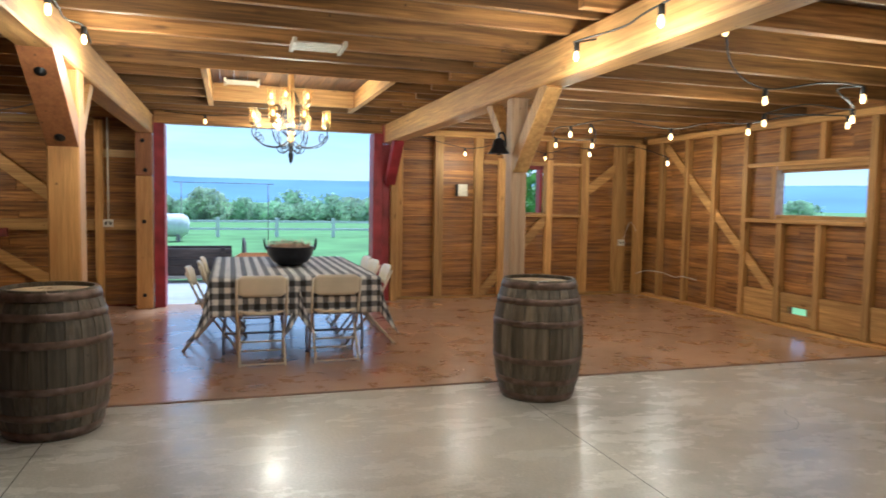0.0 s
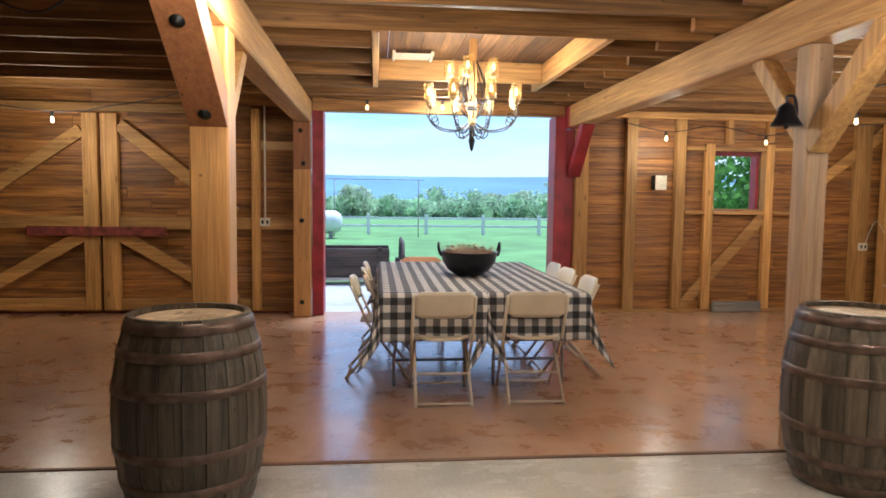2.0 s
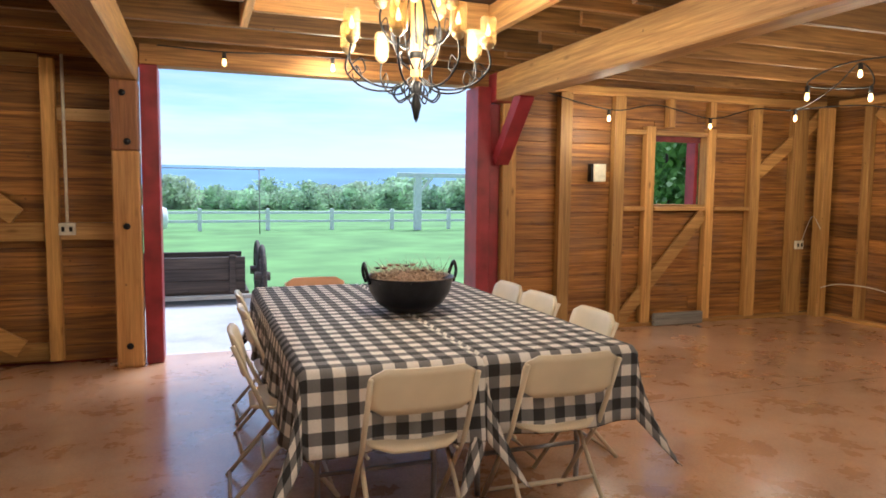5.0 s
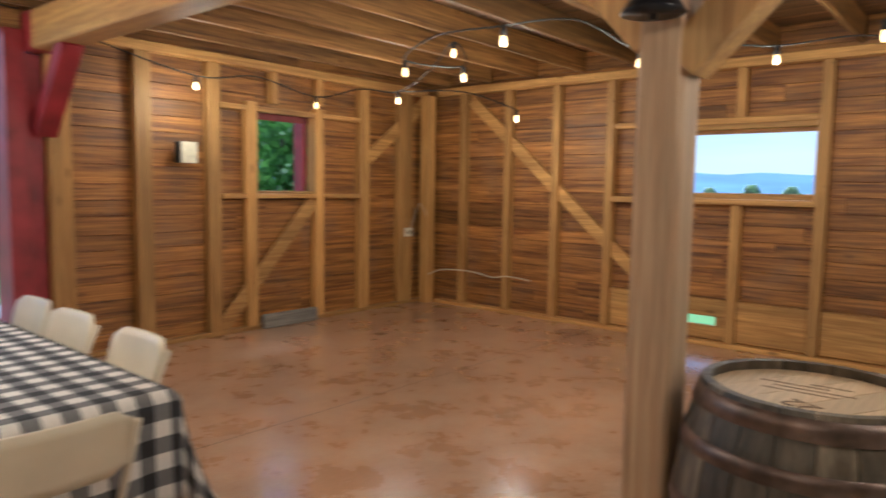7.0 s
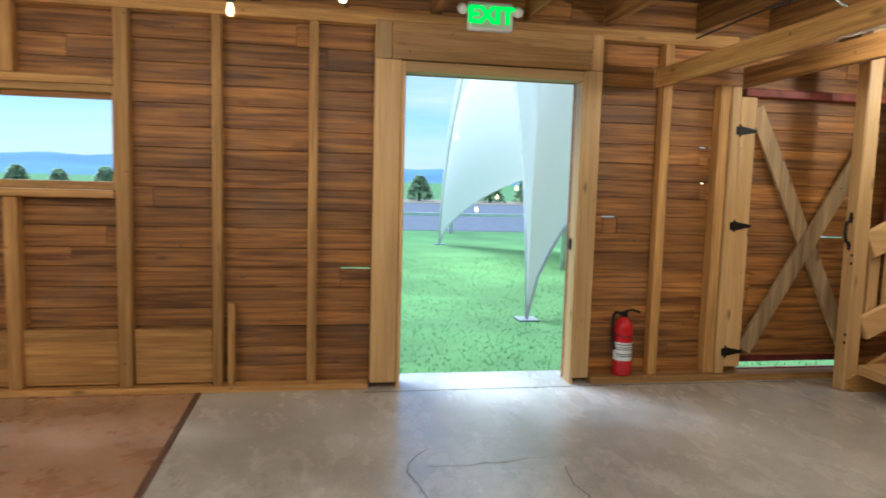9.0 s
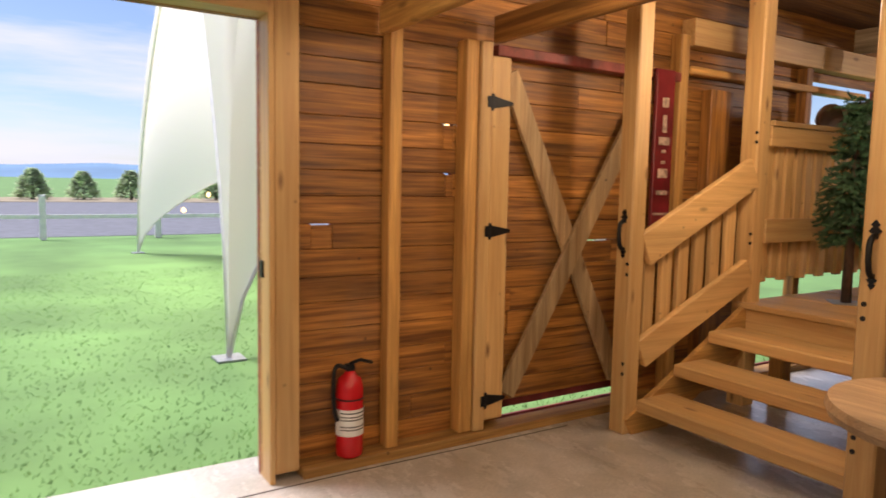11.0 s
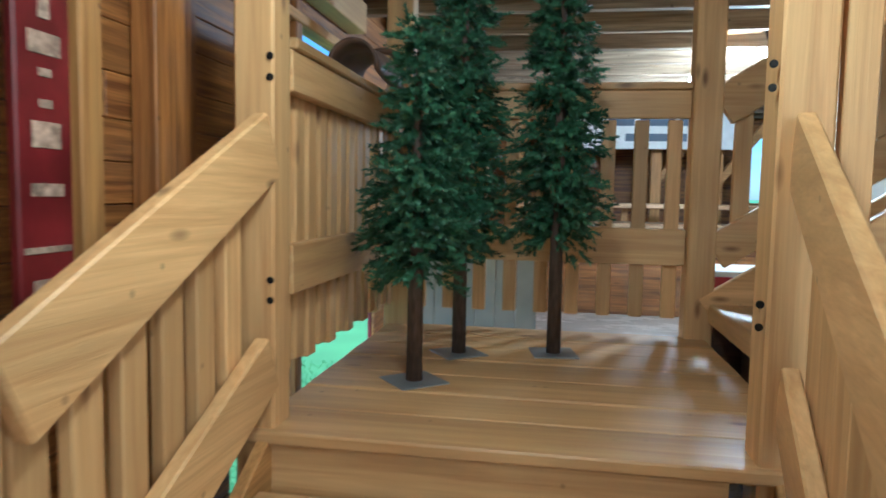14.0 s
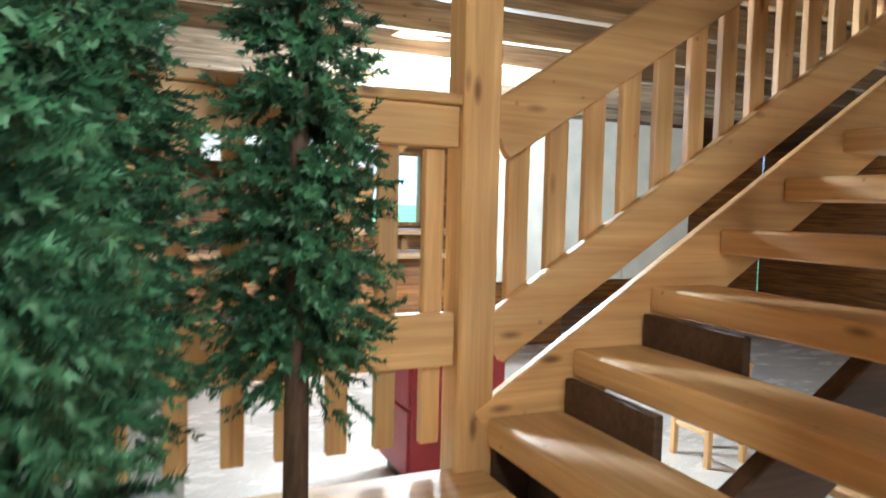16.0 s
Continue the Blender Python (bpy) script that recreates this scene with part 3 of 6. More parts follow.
timber("knee_brace", post_e, BEAM["z"], (3.39, 5.94, 1.75), (3.39, 5.36, 2.33), 0.125, 0.115, side=(0, 1, 1))
timber("knee_brace", post_e, BEAM["z"], (3.39, 6.03, 1.82), (3.39, 6.5, 2.33), 0.115, 0.1, side=(0, 1, 1))
post_w2 = thing("post_3", "square timber post beside the barn doorway", "post", kind="structure")
box("shaft", post_w2, POSTW, 0.0, 0.2, 10.5, 10.70, 0, 1.75, 0.01)
box("knee_block", post_w2, BRACEW, 0.0, 0.2, 10.49, 10.70, 1.752, 2.305, 0.01, "dark bolted knee block")
post_e2 = thing("post_4", "post beside the barn doorway with a red knee brace", "post", kind="structure")
timber("knee_brace", post_e2, RED, (3.4, 10.62, 1.75), (3.4, 10.1, 2.33), 0.14, 0.12, side=(0, 1, 1), label="red painted knee brace")
box("shaft", post_e2, STUD["z"], 3.42, 3.52, 10.60, 10.72, 0, 2.31, 0.008)

# ---- things: barrels ----
OAK = wood("barrel_oak", "z", (0.065, 0.05, 0.032), (0.18, 0.14, 0.095), rough=0.5, stain=0.5, knots=0.1, spread=0.4)
HEADW = wood("barrel_head", "x", (0.52, 0.36, 0.2), (0.68, 0.5, 0.31), rough=0.5, stain=0.25, spread=0.15, knots=0.2)
HOOP = plain("barrel_hoop_steel", (0.16, 0.105, 0.08), 0.38, 0.5, vary=0.35, scale=14)


def barrel_r(z):
    return 0.27 + 0.075 * (1 - ((z - 0.45) / 0.45) ** 2)


def barrel(name, label, at):
    ob = thing(name, label, "barrel", group="whiskey barrels", at=at)
    staves = 22
    for i in range(staves):
        bm = bmesh.new()
        a0, a1 = 2 * math.pi * i / staves + 0.006, 2 * math.pi * (i + 1) / staves - 0.006
        cols = []
        for a in (a0, (a0 + a1) / 2, a1):
            outer, inner = [], []
            for k in range(9):
                z = 0.9 * k / 8
                r = barrel_r(z)
                outer.append(bm.verts.new((r * math.cos(a), r * math.sin(a), z)))
                inner.append(bm.verts.new(((r - 0.025) * math.cos(a), (r - 0.025) * math.sin(a), z)))
            cols.append((outer, inner))
        for (o0, i0), (o1, i1) in zip(cols, cols[1:]):
            for k in range(8):
                bm.faces.new((o0[k], o1[k], o1[k + 1], o0[k + 1]))
                bm.faces.new((i0[k], i0[k + 1], i1[k + 1], i1[k]))
            bm.faces.new((o0[8], o1[8], i1[8], i0[8]))
            bm.faces.new((o0[0], i0[0], i1[0], o1[0]))
        for (o, n_) in (cols[0], cols[-1]):
            for k in range(8):
                bm.faces.new((o[k], o[k + 1], n_[k + 1], n_[k]))
        part("stave", bm, OAK, ob)
    for z0, z1 in ((0.012, 0.062), (0.13, 0.175), (0.29, 0.335), (0.565, 0.61), (0.725, 0.77), (0.838, 0.888)):
        bm = bmesh.new()
        prof = [(barrel_r(z0) + 0.0015, z0), (barrel_r(z0) + 0.005, z0 + 0.002), (barrel_r(z1) + 0.005, z1 - 0.002), (barrel_r(z1) + 0.0015, z1)]
        lathe(bm, prof, 44, caps=False)
        part("hoop", bm, HOOP, ob, smooth=True)
    for k in range(5):
        x0, x1 = -0.25 + 0.1 * k, -0.25 + 0.1 * (k + 1)
        bm = bmesh.new()
        n = 6
        top = []
        for side in (1, -1):
            for q in range(n + 1):
                x = x0 + 0.001 + (x1 - x0 - 0.002) * (q if side == 1 else n - q) / n
                y = math.sqrt(max(0.0, 0.2498**2 - x * x)) * side
                top.append((x, y))
        lo = [bm.verts.new((x, y, 0.855)) for x, y in top]
        hi = [bm.verts.new((x, y, 0.873)) for x, y in top]
        bm.faces.new(lo[::-1])
        bm.faces.new(hi)
        for q in range(len(lo)):
            j = (q + 1) % len(lo)
            bm.faces.new((lo[q], lo[j], hi[j], hi[q]))
        bmesh.ops.remove_doubles(bm, verts=bm.verts, dist=0.0005)
        part("head_plank", bm, HEADW, ob, "pale stamped barrel head plank")
    for body, x, y, s in (("22", -0.1, 0.08, 0.09),):
        cu = bpy.data.curves.new("head_stamp", "FONT")
        cu.body, cu.size, cu.extrude = body, s, 0.0005
        cu.materials.append(STAMP)
        t_ = new("head_stamp", cu)
        t_.parent = ob
        t_.location = (x, y, 0.8742)
    for x0, x1, y in ((-0.06, 0.12, 0.0), (-0.1, 0.1, -0.035), (-0.03, 0.14, -0.07), (-0.08, 0.02, -0.1)):
        box("stamp_stroke", ob, STAMP, x0, x1, y, y + 0.007, 0.8735, 0.8745, 0.0002, m=Matrix.Rotation(0.5, 4, "Z"))
    return ob


STAMP = plain("faded_ink", (0.26, 0.17, 0.1), 0.7, vary=0.5, scale=60)
barrel("barrel", "dark oak whiskey barrel with rusty hoops beside a post", (0.11, 5.58, 0))
b = barrel("barrel", "dark oak whiskey barrel with a shiny top hoop beside a post", (3.43, 5.58, 0))
b.rotation_euler = (0, 0, 1.1)

# ---- things: stairs, landing and railings ----
def stair_rail(parent, a, b, w, h, mat, name="rail"):
    """A board standing on edge between two points, its side faces upright."""
    return timber(name, parent, mat, a, b, w, h, side=(0, 0, 1), c=0.006)


stair = thing("staircase", "fir staircase with open treads, square newels and railings", "staircase", kind="")
NX0, NX1, MX0, MX1 = 7.322, 7.435, 5.957, 6.075
box("newel", stair, NEWW["z"], NX0, NX1, 1.315, 1.43, 0.0, 2.79, 0.008)
box("newel", stair, NEWW["z"], MX0, MX1, 1.335, 1.455, 0.0, 2.79, 0.008)
box("newel", stair, NEWW["z"], NX0 - 0.022, NX1 - 0.01, 0.215, 0.34, 0.0, 2.79, 0.008)
box("newel", stair, NEWW["z"], 5.79, 5.93, 0.20, 0.34, 0.0, 2.79, 0.008)
box("newel", stair, NEWW["z"], 5.69, 5.83, -1.49, -1.35, 0.0, 2.79, 0.008)
box("newel", stair, NEWW["z"], 7.26, 7.40, -1.49, -1.35, 0.0, 2.79, 0.008)
# first flight
for i in range(3):
    z = 0.205 + 0.172 * i
    y = 1.34 - 0.31 * i
    box("tread", stair, NEWW["x"], 6.03 - 0.05 * i, 7.31, y - 0.29, y, z - 0.075, z, 0.008)
timber("stringer", stair, STUD["y"], (7.325, 1.36, -0.02), (7.325, 0.3, 0.56), 0.04, 0.26)
timber("stringer", stair, STUD["y"], (6.03, 1.36, -0.02), (5.86, 0.3, 0.56), 0.04, 0.26)
# landing
for i in range(7):
    y1 = 0.37 - 0.255 * i
    box("deck_plank", stair, NEWW["x"], 5.72, 7.385, y1 - 0.2495, y1, 0.66, 0.70 - 0.002 * (i % 2), 0.006)
box("rim", stair, NEWW["x"], 6.0, 7.36, 0.30, 0.345, 0.50, 0.659, 0.005)
box("rim", stair, STUD["x"], 5.72, 7.385, -1.35, -1.31, 0.48, 0.659, 0.005)
box("rim", stair, STUD["y"], 7.33, 7.37, -1.3, 0.19, 0.48, 0.659, 0.005)
for x, y in ((6.1, 0.1), (7.2, 0.1), (6.1, -1.2), (7.2, -1.2)):
    box("deck_leg", stair, STUD["z"], x - 0.05, x + 0.05, y - 0.05, y + 0.05, 0, 0.658, 0.005)
# sloping rails of the first flight
for x, x2, dx in ((7.34, 7.32, 1), (6.02, 5.87, -1)):
    stair_rail(stair, (x, 1.30, 1.075), (x2, 0.34, 1.545), 0.045, 0.2, NEWW["y"])
    stair_rail(stair, (x, 1.30, 0.465), (x2, 0.34, 0.905), 0.045, 0.18, NEWW["y"])
    for k in range(6):
        y = 1.21 - 0.145 * k
        zc = 0.465 + (1.30 - y) / 0.98 * 0.44
        xb = x + (x2 - x) * (1.30 - y) / 0.96
        box("baluster", stair, NEWW["z"], xb + 0.03 * dx, xb + 0.066 * dx, y - 0.045, y + 0.045, zc - 0.05, zc + 0.62, 0.004)
# landing railing along the east side
box("rail", stair, NEWW["y"], 7.30, 7.345, -1.35, 0.195, 1.72, 1.85, 0.005)
box("cap", stair, NEWW["y"], 7.285, 7.40, -1.35, 0.195, 1.851, 1.886, 0.005)
box("rail", stair, NEWW["y"], 7.30, 7.345, -1.35, 0.195, 1.085, 1.245, 0.005)
for k in range(13):
    y = 0.13 - 0.118 * k
    box("baluster", stair, NEWW["z"], 7.347, 7.385, y - 0.04, y + 0.04, 0.82 + 0.02 * (k % 2), 1.848, 0.004)
# landing railing along the south side
box("rail", stair, NEWW["x"], 5.835, 7.255, -1.42, -1.375, 1.815, 1.955, 0.005)
box("cap", stair, NEWW["x"], 5.835, 7.255, -1.45, -1.35, 1.956, 1.99, 0.005)
box("rail", stair, NEWW["x"], 5.835, 7.255, -1.42, -1.375, 1.07, 1.255, 0.005)
for k in range(9):
    x = 5.90 + 0.165 * k
    box("baluster", stair, NEWW["z"], x - 0.035, x + 0.035, -1.46, -1.422, 0.79, 1.81, 0.004)
# second flight
for i in range(8):
    z = 0.885 + 0.222 * i
    x = 5.714 - 0.345 * i
    box("tread", stair, NEWW["y"], x - 0.30, x, -1.345, 0.16, z - 0.1, z, 0.008)
# Near-black wood paints in the shade under the second flight.
SHADEW = wood("shade_dark_wood", "x", (0.05, 0.028, 0.016), (0.11, 0.06, 0.035))
# These boards and the skirt are added to fill the open gaps with dark.
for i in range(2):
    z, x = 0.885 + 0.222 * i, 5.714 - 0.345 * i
    box("riser", stair, SHADEW, x - 0.338, x - 0.305, -1.33, -0.85, z - 0.1, z + 0.119, 0.004)
box("skirt_board", stair, SHADEW, 5.2, 5.69, -1.36, -1.332, 0.0, 0.78, 0.004)
box("riser", stair, SHADEW, 5.52, 5.55, -1.33, 0.15, 0.0, 0.765, 0.004)
dx, dz = -0.35 * 7, 0.65 * 0.35 * 7
stair_rail(stair, (5.5, -0.62, 0.62), (5.5 + dx, -0.62, 0.62 + dz), 0.07, 0.24, SHADEW, "middle_stringer")
stair_rail(stair, (5.69, -1.37, 0.79), (5.69 + dx, -1.37, 0.79 + dz), 0.045, 0.28, NEWW["x"], "stringer")
stair_rail(stair, (5.72, 0.185, 0.72), (5.72 + dx, 0.185, 0.72 + dz), 0.045, 0.28, NEWW["x"], "stringer")
for y, o in ((-1.40, -0.023), (0.26, 0.023)):
    xs = 5.69 if y < 0 else 5.85
    stair_rail(stair, (xs, y, 1.87), (xs + dx, y, 1.87 + dz), 0.045, 0.2, NEWW["x"])
    stair_rail(stair, (xs, y, 1.14), (xs + dx, y, 1.14 + dz), 0.045, 0.18, NEWW["x"])
    for k in range(14):
        x = xs - 0.12 - 0.163 * k
        zc = 1.14 + (xs - x) * 0.65
        box("baluster", stair, NEWW["z"], x - 0.042, x + 0.042, y + o - 0.018 * (1 if o < 0 else -1) - 0.018, y + o - 0.018 * (1 if o < 0 else -1) + 0.018, zc, zc + 0.73, 0.004)

# ---- things: table ----
def gingham():
    m, n, l, b = node_mat("gingham_cloth")
    uv = n.new("ShaderNodeUVMap")
    sep = n.new("ShaderNodeSeparateXYZ")
    l.new(uv.outputs["UV"], sep.inputs["Vector"])
    stripes = []
    for k in range(2):
        fr = n.new("ShaderNodeMath")
        fr.operation = "FRACT"
        l.new(sep.outputs[k], fr.inputs[0])
        gt = n.new("ShaderNodeMath")
        gt.operation = "GREATER_THAN"
        gt.inputs[1].default_value = 0.5
        l.new(fr.outputs["Value"], gt.inputs[0])
        stripes.append(gt.outputs["Value"])
    add = n.new("ShaderNodeMath")
    add.operation = "ADD"
    l.new(stripes[0], add.inputs[0])
    l.new(stripes[1], add.inputs[1])
    half = n.new("ShaderNodeMath")
    half.operation = "MULTIPLY"
    half.inputs[1].default_value = 0.5
    l.new(add.outputs["Value"], half.inputs[0])
    ramp = n.new("ShaderNodeValToRGB")
    ramp.color_ramp.interpolation = "CONSTANT"
    e = ramp.color_ramp.elements
    e[0].color, e[1].color = (0.74, 0.70, 0.66, 1), (0.018, 0.018, 0.022, 1)
    e[1].position = 0.75
    mid = e.new(0.25)
    mid.color = (0.17, 0.165, 0.17, 1)
    l.new(half.outputs["Value"], ramp.inputs["Fac"])
    weave = n.new("ShaderNodeTexNoise")
    weave.inputs["Scale"].default_value = 260
    geo = n.new("ShaderNodeNewGeometry")
    l.new(geo.outputs["Position"], weave.inputs["Vector"])
    hsv = n.new("ShaderNodeHueSaturation")
    mr = n.new("ShaderNodeMapRange")
    mr.inputs["To Min"].default_value, mr.inputs["To Max"].default_value = 0.75, 1.25
    l.new(weave.outputs["Fac"], mr.inputs["Value"])
    l.new(mr.outputs["Result"], hsv.inputs["Value"])
    l.new(ramp.outputs["Color"], hsv.inputs["Color"])
    l.new(hsv.outputs["Color"], b.inputs["Base Color"])
    b.inputs["Roughness"].default_value = 0.75
    bp = n.new("ShaderNodeBump")
    bp.inputs["Strength"].default_value, bp.inputs["Distance"].default_value = 0.2, 0.002
    l.new(weave.outputs["Fac"], bp.inputs["Height"])
    l.new(bp.outputs["Normal"], b.inputs["Normal"])
    return m


GING = gingham()
STEEL = plain("grey_steel", (0.32, 0.32, 0.33), 0.35, 0.8, vary=0.1)
TX0, TX1, TY0, TY1, TZ = 1.0, 2.53, 7.17, 9.54, 0.755
PLAST = plain("ivory_plastic", (0.72, 0.62, 0.46), 0.38, vary=0.06, scale=4, bump=0.03)
TABLETOP = plain("table_plastic", (0.7, 0.7, 0.68), 0.5, vary=0.05)


def folding_table(x0, x1):
    ob = thing("folding_table", "long folding table with grey steel legs under a checked cloth", "table", group="two tables pushed together", at=((x0 + x1) / 2, (TY0 + TY1) / 2, 0))
    bm = bmesh.new()
    hw, hl = (x1 - x0) / 2 - 0.005, (TY1 - TY0) / 2 - 0.005
    bevel_box(bm, -hw, hw, -hl, hl, 0.705, 0.747, 0.01)
    part("tabletop", bm, TABLETOP, ob)
    for sy in (-1, 1):
        for sx in (-1, 1):
            bm = bmesh.new()
            y = sy * (hl - 0.28)
            tube(bm, smooth_line([(sx * 0.12, y + sy * 0.05, 0.69), (sx * 0.22, y, 0.5), (sx * 0.27, y - sy * 0.02, 0.25), (sx * 0.27, y - sy * 0.02, 0.0)], 5), 0.014, 8)
            part("leg", bm, STEEL, ob, smooth=True)
        bm = bmesh.new()
        tube(bm, [(-0.27, sy * (hl - 0.3), 0.2), (0.27, sy * (hl - 0.3), 0.2)], 0.011, 8)
        part("crossbar", bm, STEEL, ob, smooth=True)
    return ob


folding_table(TX0, (TX0 + TX1) / 2 - 0.002)
folding_table((TX0 + TX1) / 2 + 0.002, TX1)


def tablecloth(x0, x1, y0, y1, drop, seed, label):
    """A cloth over one table: flat top, hanging edges with folds, corners drawn out."""
    ob_bm = bmesh.new()
    uvl = ob_bm.loops.layers.uv.new("UVMap")
    nx = int((x1 - x0 + 2 * drop) / 0.035)
    ny = int((y1 - y0 + 2 * drop) / 0.035)
    rnd = random.Random(seed)
    ph = [rnd.uniform(0, 6.28) for _ in range(6)]
    grid = []
    for j in range(ny + 1):
        row = []
        v = y0 - drop + (y1 - y0 + 2 * drop) * j / ny
        for i in range(nx + 1):
            u = x0 - drop + (x1 - x0 + 2 * drop) * i / nx
            ex = (x0 - u) if u < x0 else (u - x1) if u > x1 else 0.0
            ey = (y0 - v) if v < y0 else (v - y1) if v > y1 else 0.0
            sx = -1 if u < x0 else 1
            sy = -1 if v < y0 else 1
            cx, cy = min(max(u, x0), x1), min(max(v, y0), y1)
            hang = math.hypot(ex, ey) if ex and ey else max(ex, ey)
            hang = min(hang, drop * 1.36)
            out = 0.0
            px, py, pz = cx, cy, TZ
            if hang > 0:
                soft = min(1.0, hang / 0.12)
                if ex and ey:
                    k = min(ex, ey) / drop
                    n_ = Vector((ex * sx, ey * sy)).normalized()
                    out = 0.012 + 0.16 * k * (hang / drop)
                    px, py = cx + n_.x * out, cy + n_.y * out
                    pz = TZ - hang * (0.985 + 0.17 * k)
                elif ex:
                    w = 0.018 * math.sin(v * 9 + ph[0]) + 0.012 * math.sin(v * 21 + ph[1])
                    px = cx + sx * (0.01 + 0.035 * hang / drop + w * soft * hang / drop)
                    pz = TZ - hang
                else:
                    w = 0.018 * math.sin(u * 9 + ph[2]) + 0.01 * math.sin(u * 23 + ph[3])
                    py = cy + sy * (0.01 + 0.035 * hang / drop + w * soft * hang / drop)
                    pz = TZ - hang
            else:
                pz = TZ + 0.0015 * noise.noise((u * 3, v * 3, seed))
            row.append((ob_bm.verts.new((px, py, pz)), u, v))
        grid.append(row)
    for j in range(ny):
        for i in range(nx):
            q = (grid[j][i], grid[j][i + 1], grid[j + 1][i + 1], grid[j + 1][i])
            f = ob_bm.faces.new([a[0] for a in q])
            for lp, a in zip(f.loops, q):
                lp[uvl].uv = (a[1] / 0.102, a[2] / 0.102)
    ob = part("tablecloth", ob_bm, GING, None, smooth=True)
    md = ob.modifiers.new("cloth_thickness", "SOLIDIFY")
    md.thickness, md.offset = 0.003, 1
    return tagged(ob, label, "tablecloth", group="checked tablecloths")


TMX = (TX0 + TX1) / 2
tablecloth(TX0, TMX, TY0, TY1, 0.34, 5, "black and white gingham tablecloth draped over a table")
tablecloth(TMX + 0.006, TX1, TY0, TY1, 0.34, 9, "black and white gingham tablecloth draped over a table")

# ---- things outdoors: ground ----
GRASS = plain("lawn_grass", (0.145, 0.29, 0.085), 0.9, vary=0.2, scale=0.6, bump=0.03)
bm = bmesh.new()
FAR = 2500.0


def ground_z(y):
    """Level round the barn, falling gently across the north field."""
    return -0.1 - 2.3 * min(1.0, max(0.0, (y - 34.0) / 100.0))


gx = [-FAR, XL - 0.15, XR + 0.17, FAR]
gy = [-FAR, YB - 0.15, YF + 0.2, 34.0, 60.0, 90.0, 134.0, 300.0, FAR]
gv = [[bm.verts.new((x, y, ground_z(y))) for x in gx] for y in gy]
for j in range(len(gy) - 1):
    for i in range(len(gx) - 1):
        if (i, j) != (1, 1):
            bm.faces.new((gv[j][i], gv[j][i + 1], gv[j + 1][i + 1], gv[j + 1][i]))
ground = part("ground", bm, GRASS)
tagged(ground, "wide mown green lawn reaching the horizon", "lawn", kind="structure")

# ---- lamps ----
def warm_light(at, watts, radius=0.1):
    d = bpy.data.lights.new("bulb_light", "POINT")
    d.energy, d.color, d.shadow_soft_size = watts, (1.0, 0.81, 0.53), radius
    o = new("bulb_light", d)
    o.location = at
    return o


# Lamp at (6.55, 1.0) is added stair fill; (5.2, 2.45) has no bulb.
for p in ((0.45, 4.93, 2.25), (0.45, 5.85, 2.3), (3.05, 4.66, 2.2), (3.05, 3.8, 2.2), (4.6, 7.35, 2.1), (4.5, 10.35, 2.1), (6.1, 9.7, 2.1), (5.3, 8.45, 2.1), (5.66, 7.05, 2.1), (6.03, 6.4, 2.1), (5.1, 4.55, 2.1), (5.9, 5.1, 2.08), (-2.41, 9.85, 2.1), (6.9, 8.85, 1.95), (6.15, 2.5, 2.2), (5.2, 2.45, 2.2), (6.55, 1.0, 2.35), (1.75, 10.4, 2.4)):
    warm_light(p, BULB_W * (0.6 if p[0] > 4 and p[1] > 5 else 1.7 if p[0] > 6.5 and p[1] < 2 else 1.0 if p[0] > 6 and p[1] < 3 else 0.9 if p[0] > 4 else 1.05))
for a in range(3):
    warm_light((1.78 + 0.25 * math.cos(a * 2.1), 8.2 + 0.25 * math.sin(a * 2.1), 2.25), CHAND_W)
for p in ((4.88, -3.5, 2.34), (5.15, -4.75, 2.34)):
    d = bpy.data.lights.new("fan_light", "POINT")
    d.energy, d.color, d.shadow_soft_size = 160 if p[1] > -4 else 50, (1.0, 0.88, 0.72), 0.15
    new("fan_light", d).location = p

# ---- things: folding chairs ----
CHAIRP = plain("ivory_steel_tube", (0.66, 0.56, 0.42), 0.4, 0.0, vary=0.06, scale=5, bump=0.02)


def moulded(bm, w, h, place, thick=0.012, nx=10, ny=6, corner=0.05):
    """A rounded rectangular shell mapped through place(u, v, n)."""
    def grid(n):
        rows = []
        for j in range(ny + 1):
            v = -h / 2 + h * j / ny
            inset = 0.0
            e = h / 2 - abs(v)
            if e < corner:
                inset = corner - math.sqrt(max(0.0, corner**2 - (corner - e) ** 2))
            rows.append([bm.verts.new(place((-w / 2 + inset) + (w - 2 * inset) * i / nx, v, n)) for i in range(nx + 1)])
        return rows
    a, b = grid(0.0), grid(thick)
    for j in range(ny):
        for i in range(nx):
            bm.faces.new((a[j][i], a[j][i + 1], a[j + 1][i + 1], a[j + 1][i]))
            bm.faces.new((b[j][i], b[j + 1][i], b[j + 1][i + 1], b[j][i + 1]))
    for j in range(ny):
        bm.faces.new((a[j][0], a[j + 1][0], b[j + 1][0], b[j][0]))
        bm.faces.new((a[j][nx], b[j][nx], b[j + 1][nx], a[j + 1][nx]))
    for i in range(nx):
        bm.faces.new((a[0][i], b[0][i], b[0][i + 1], a[0][i + 1]))
        bm.faces.new((a[ny][i], a[ny][i + 1], b[ny][i + 1], b[ny][i]))


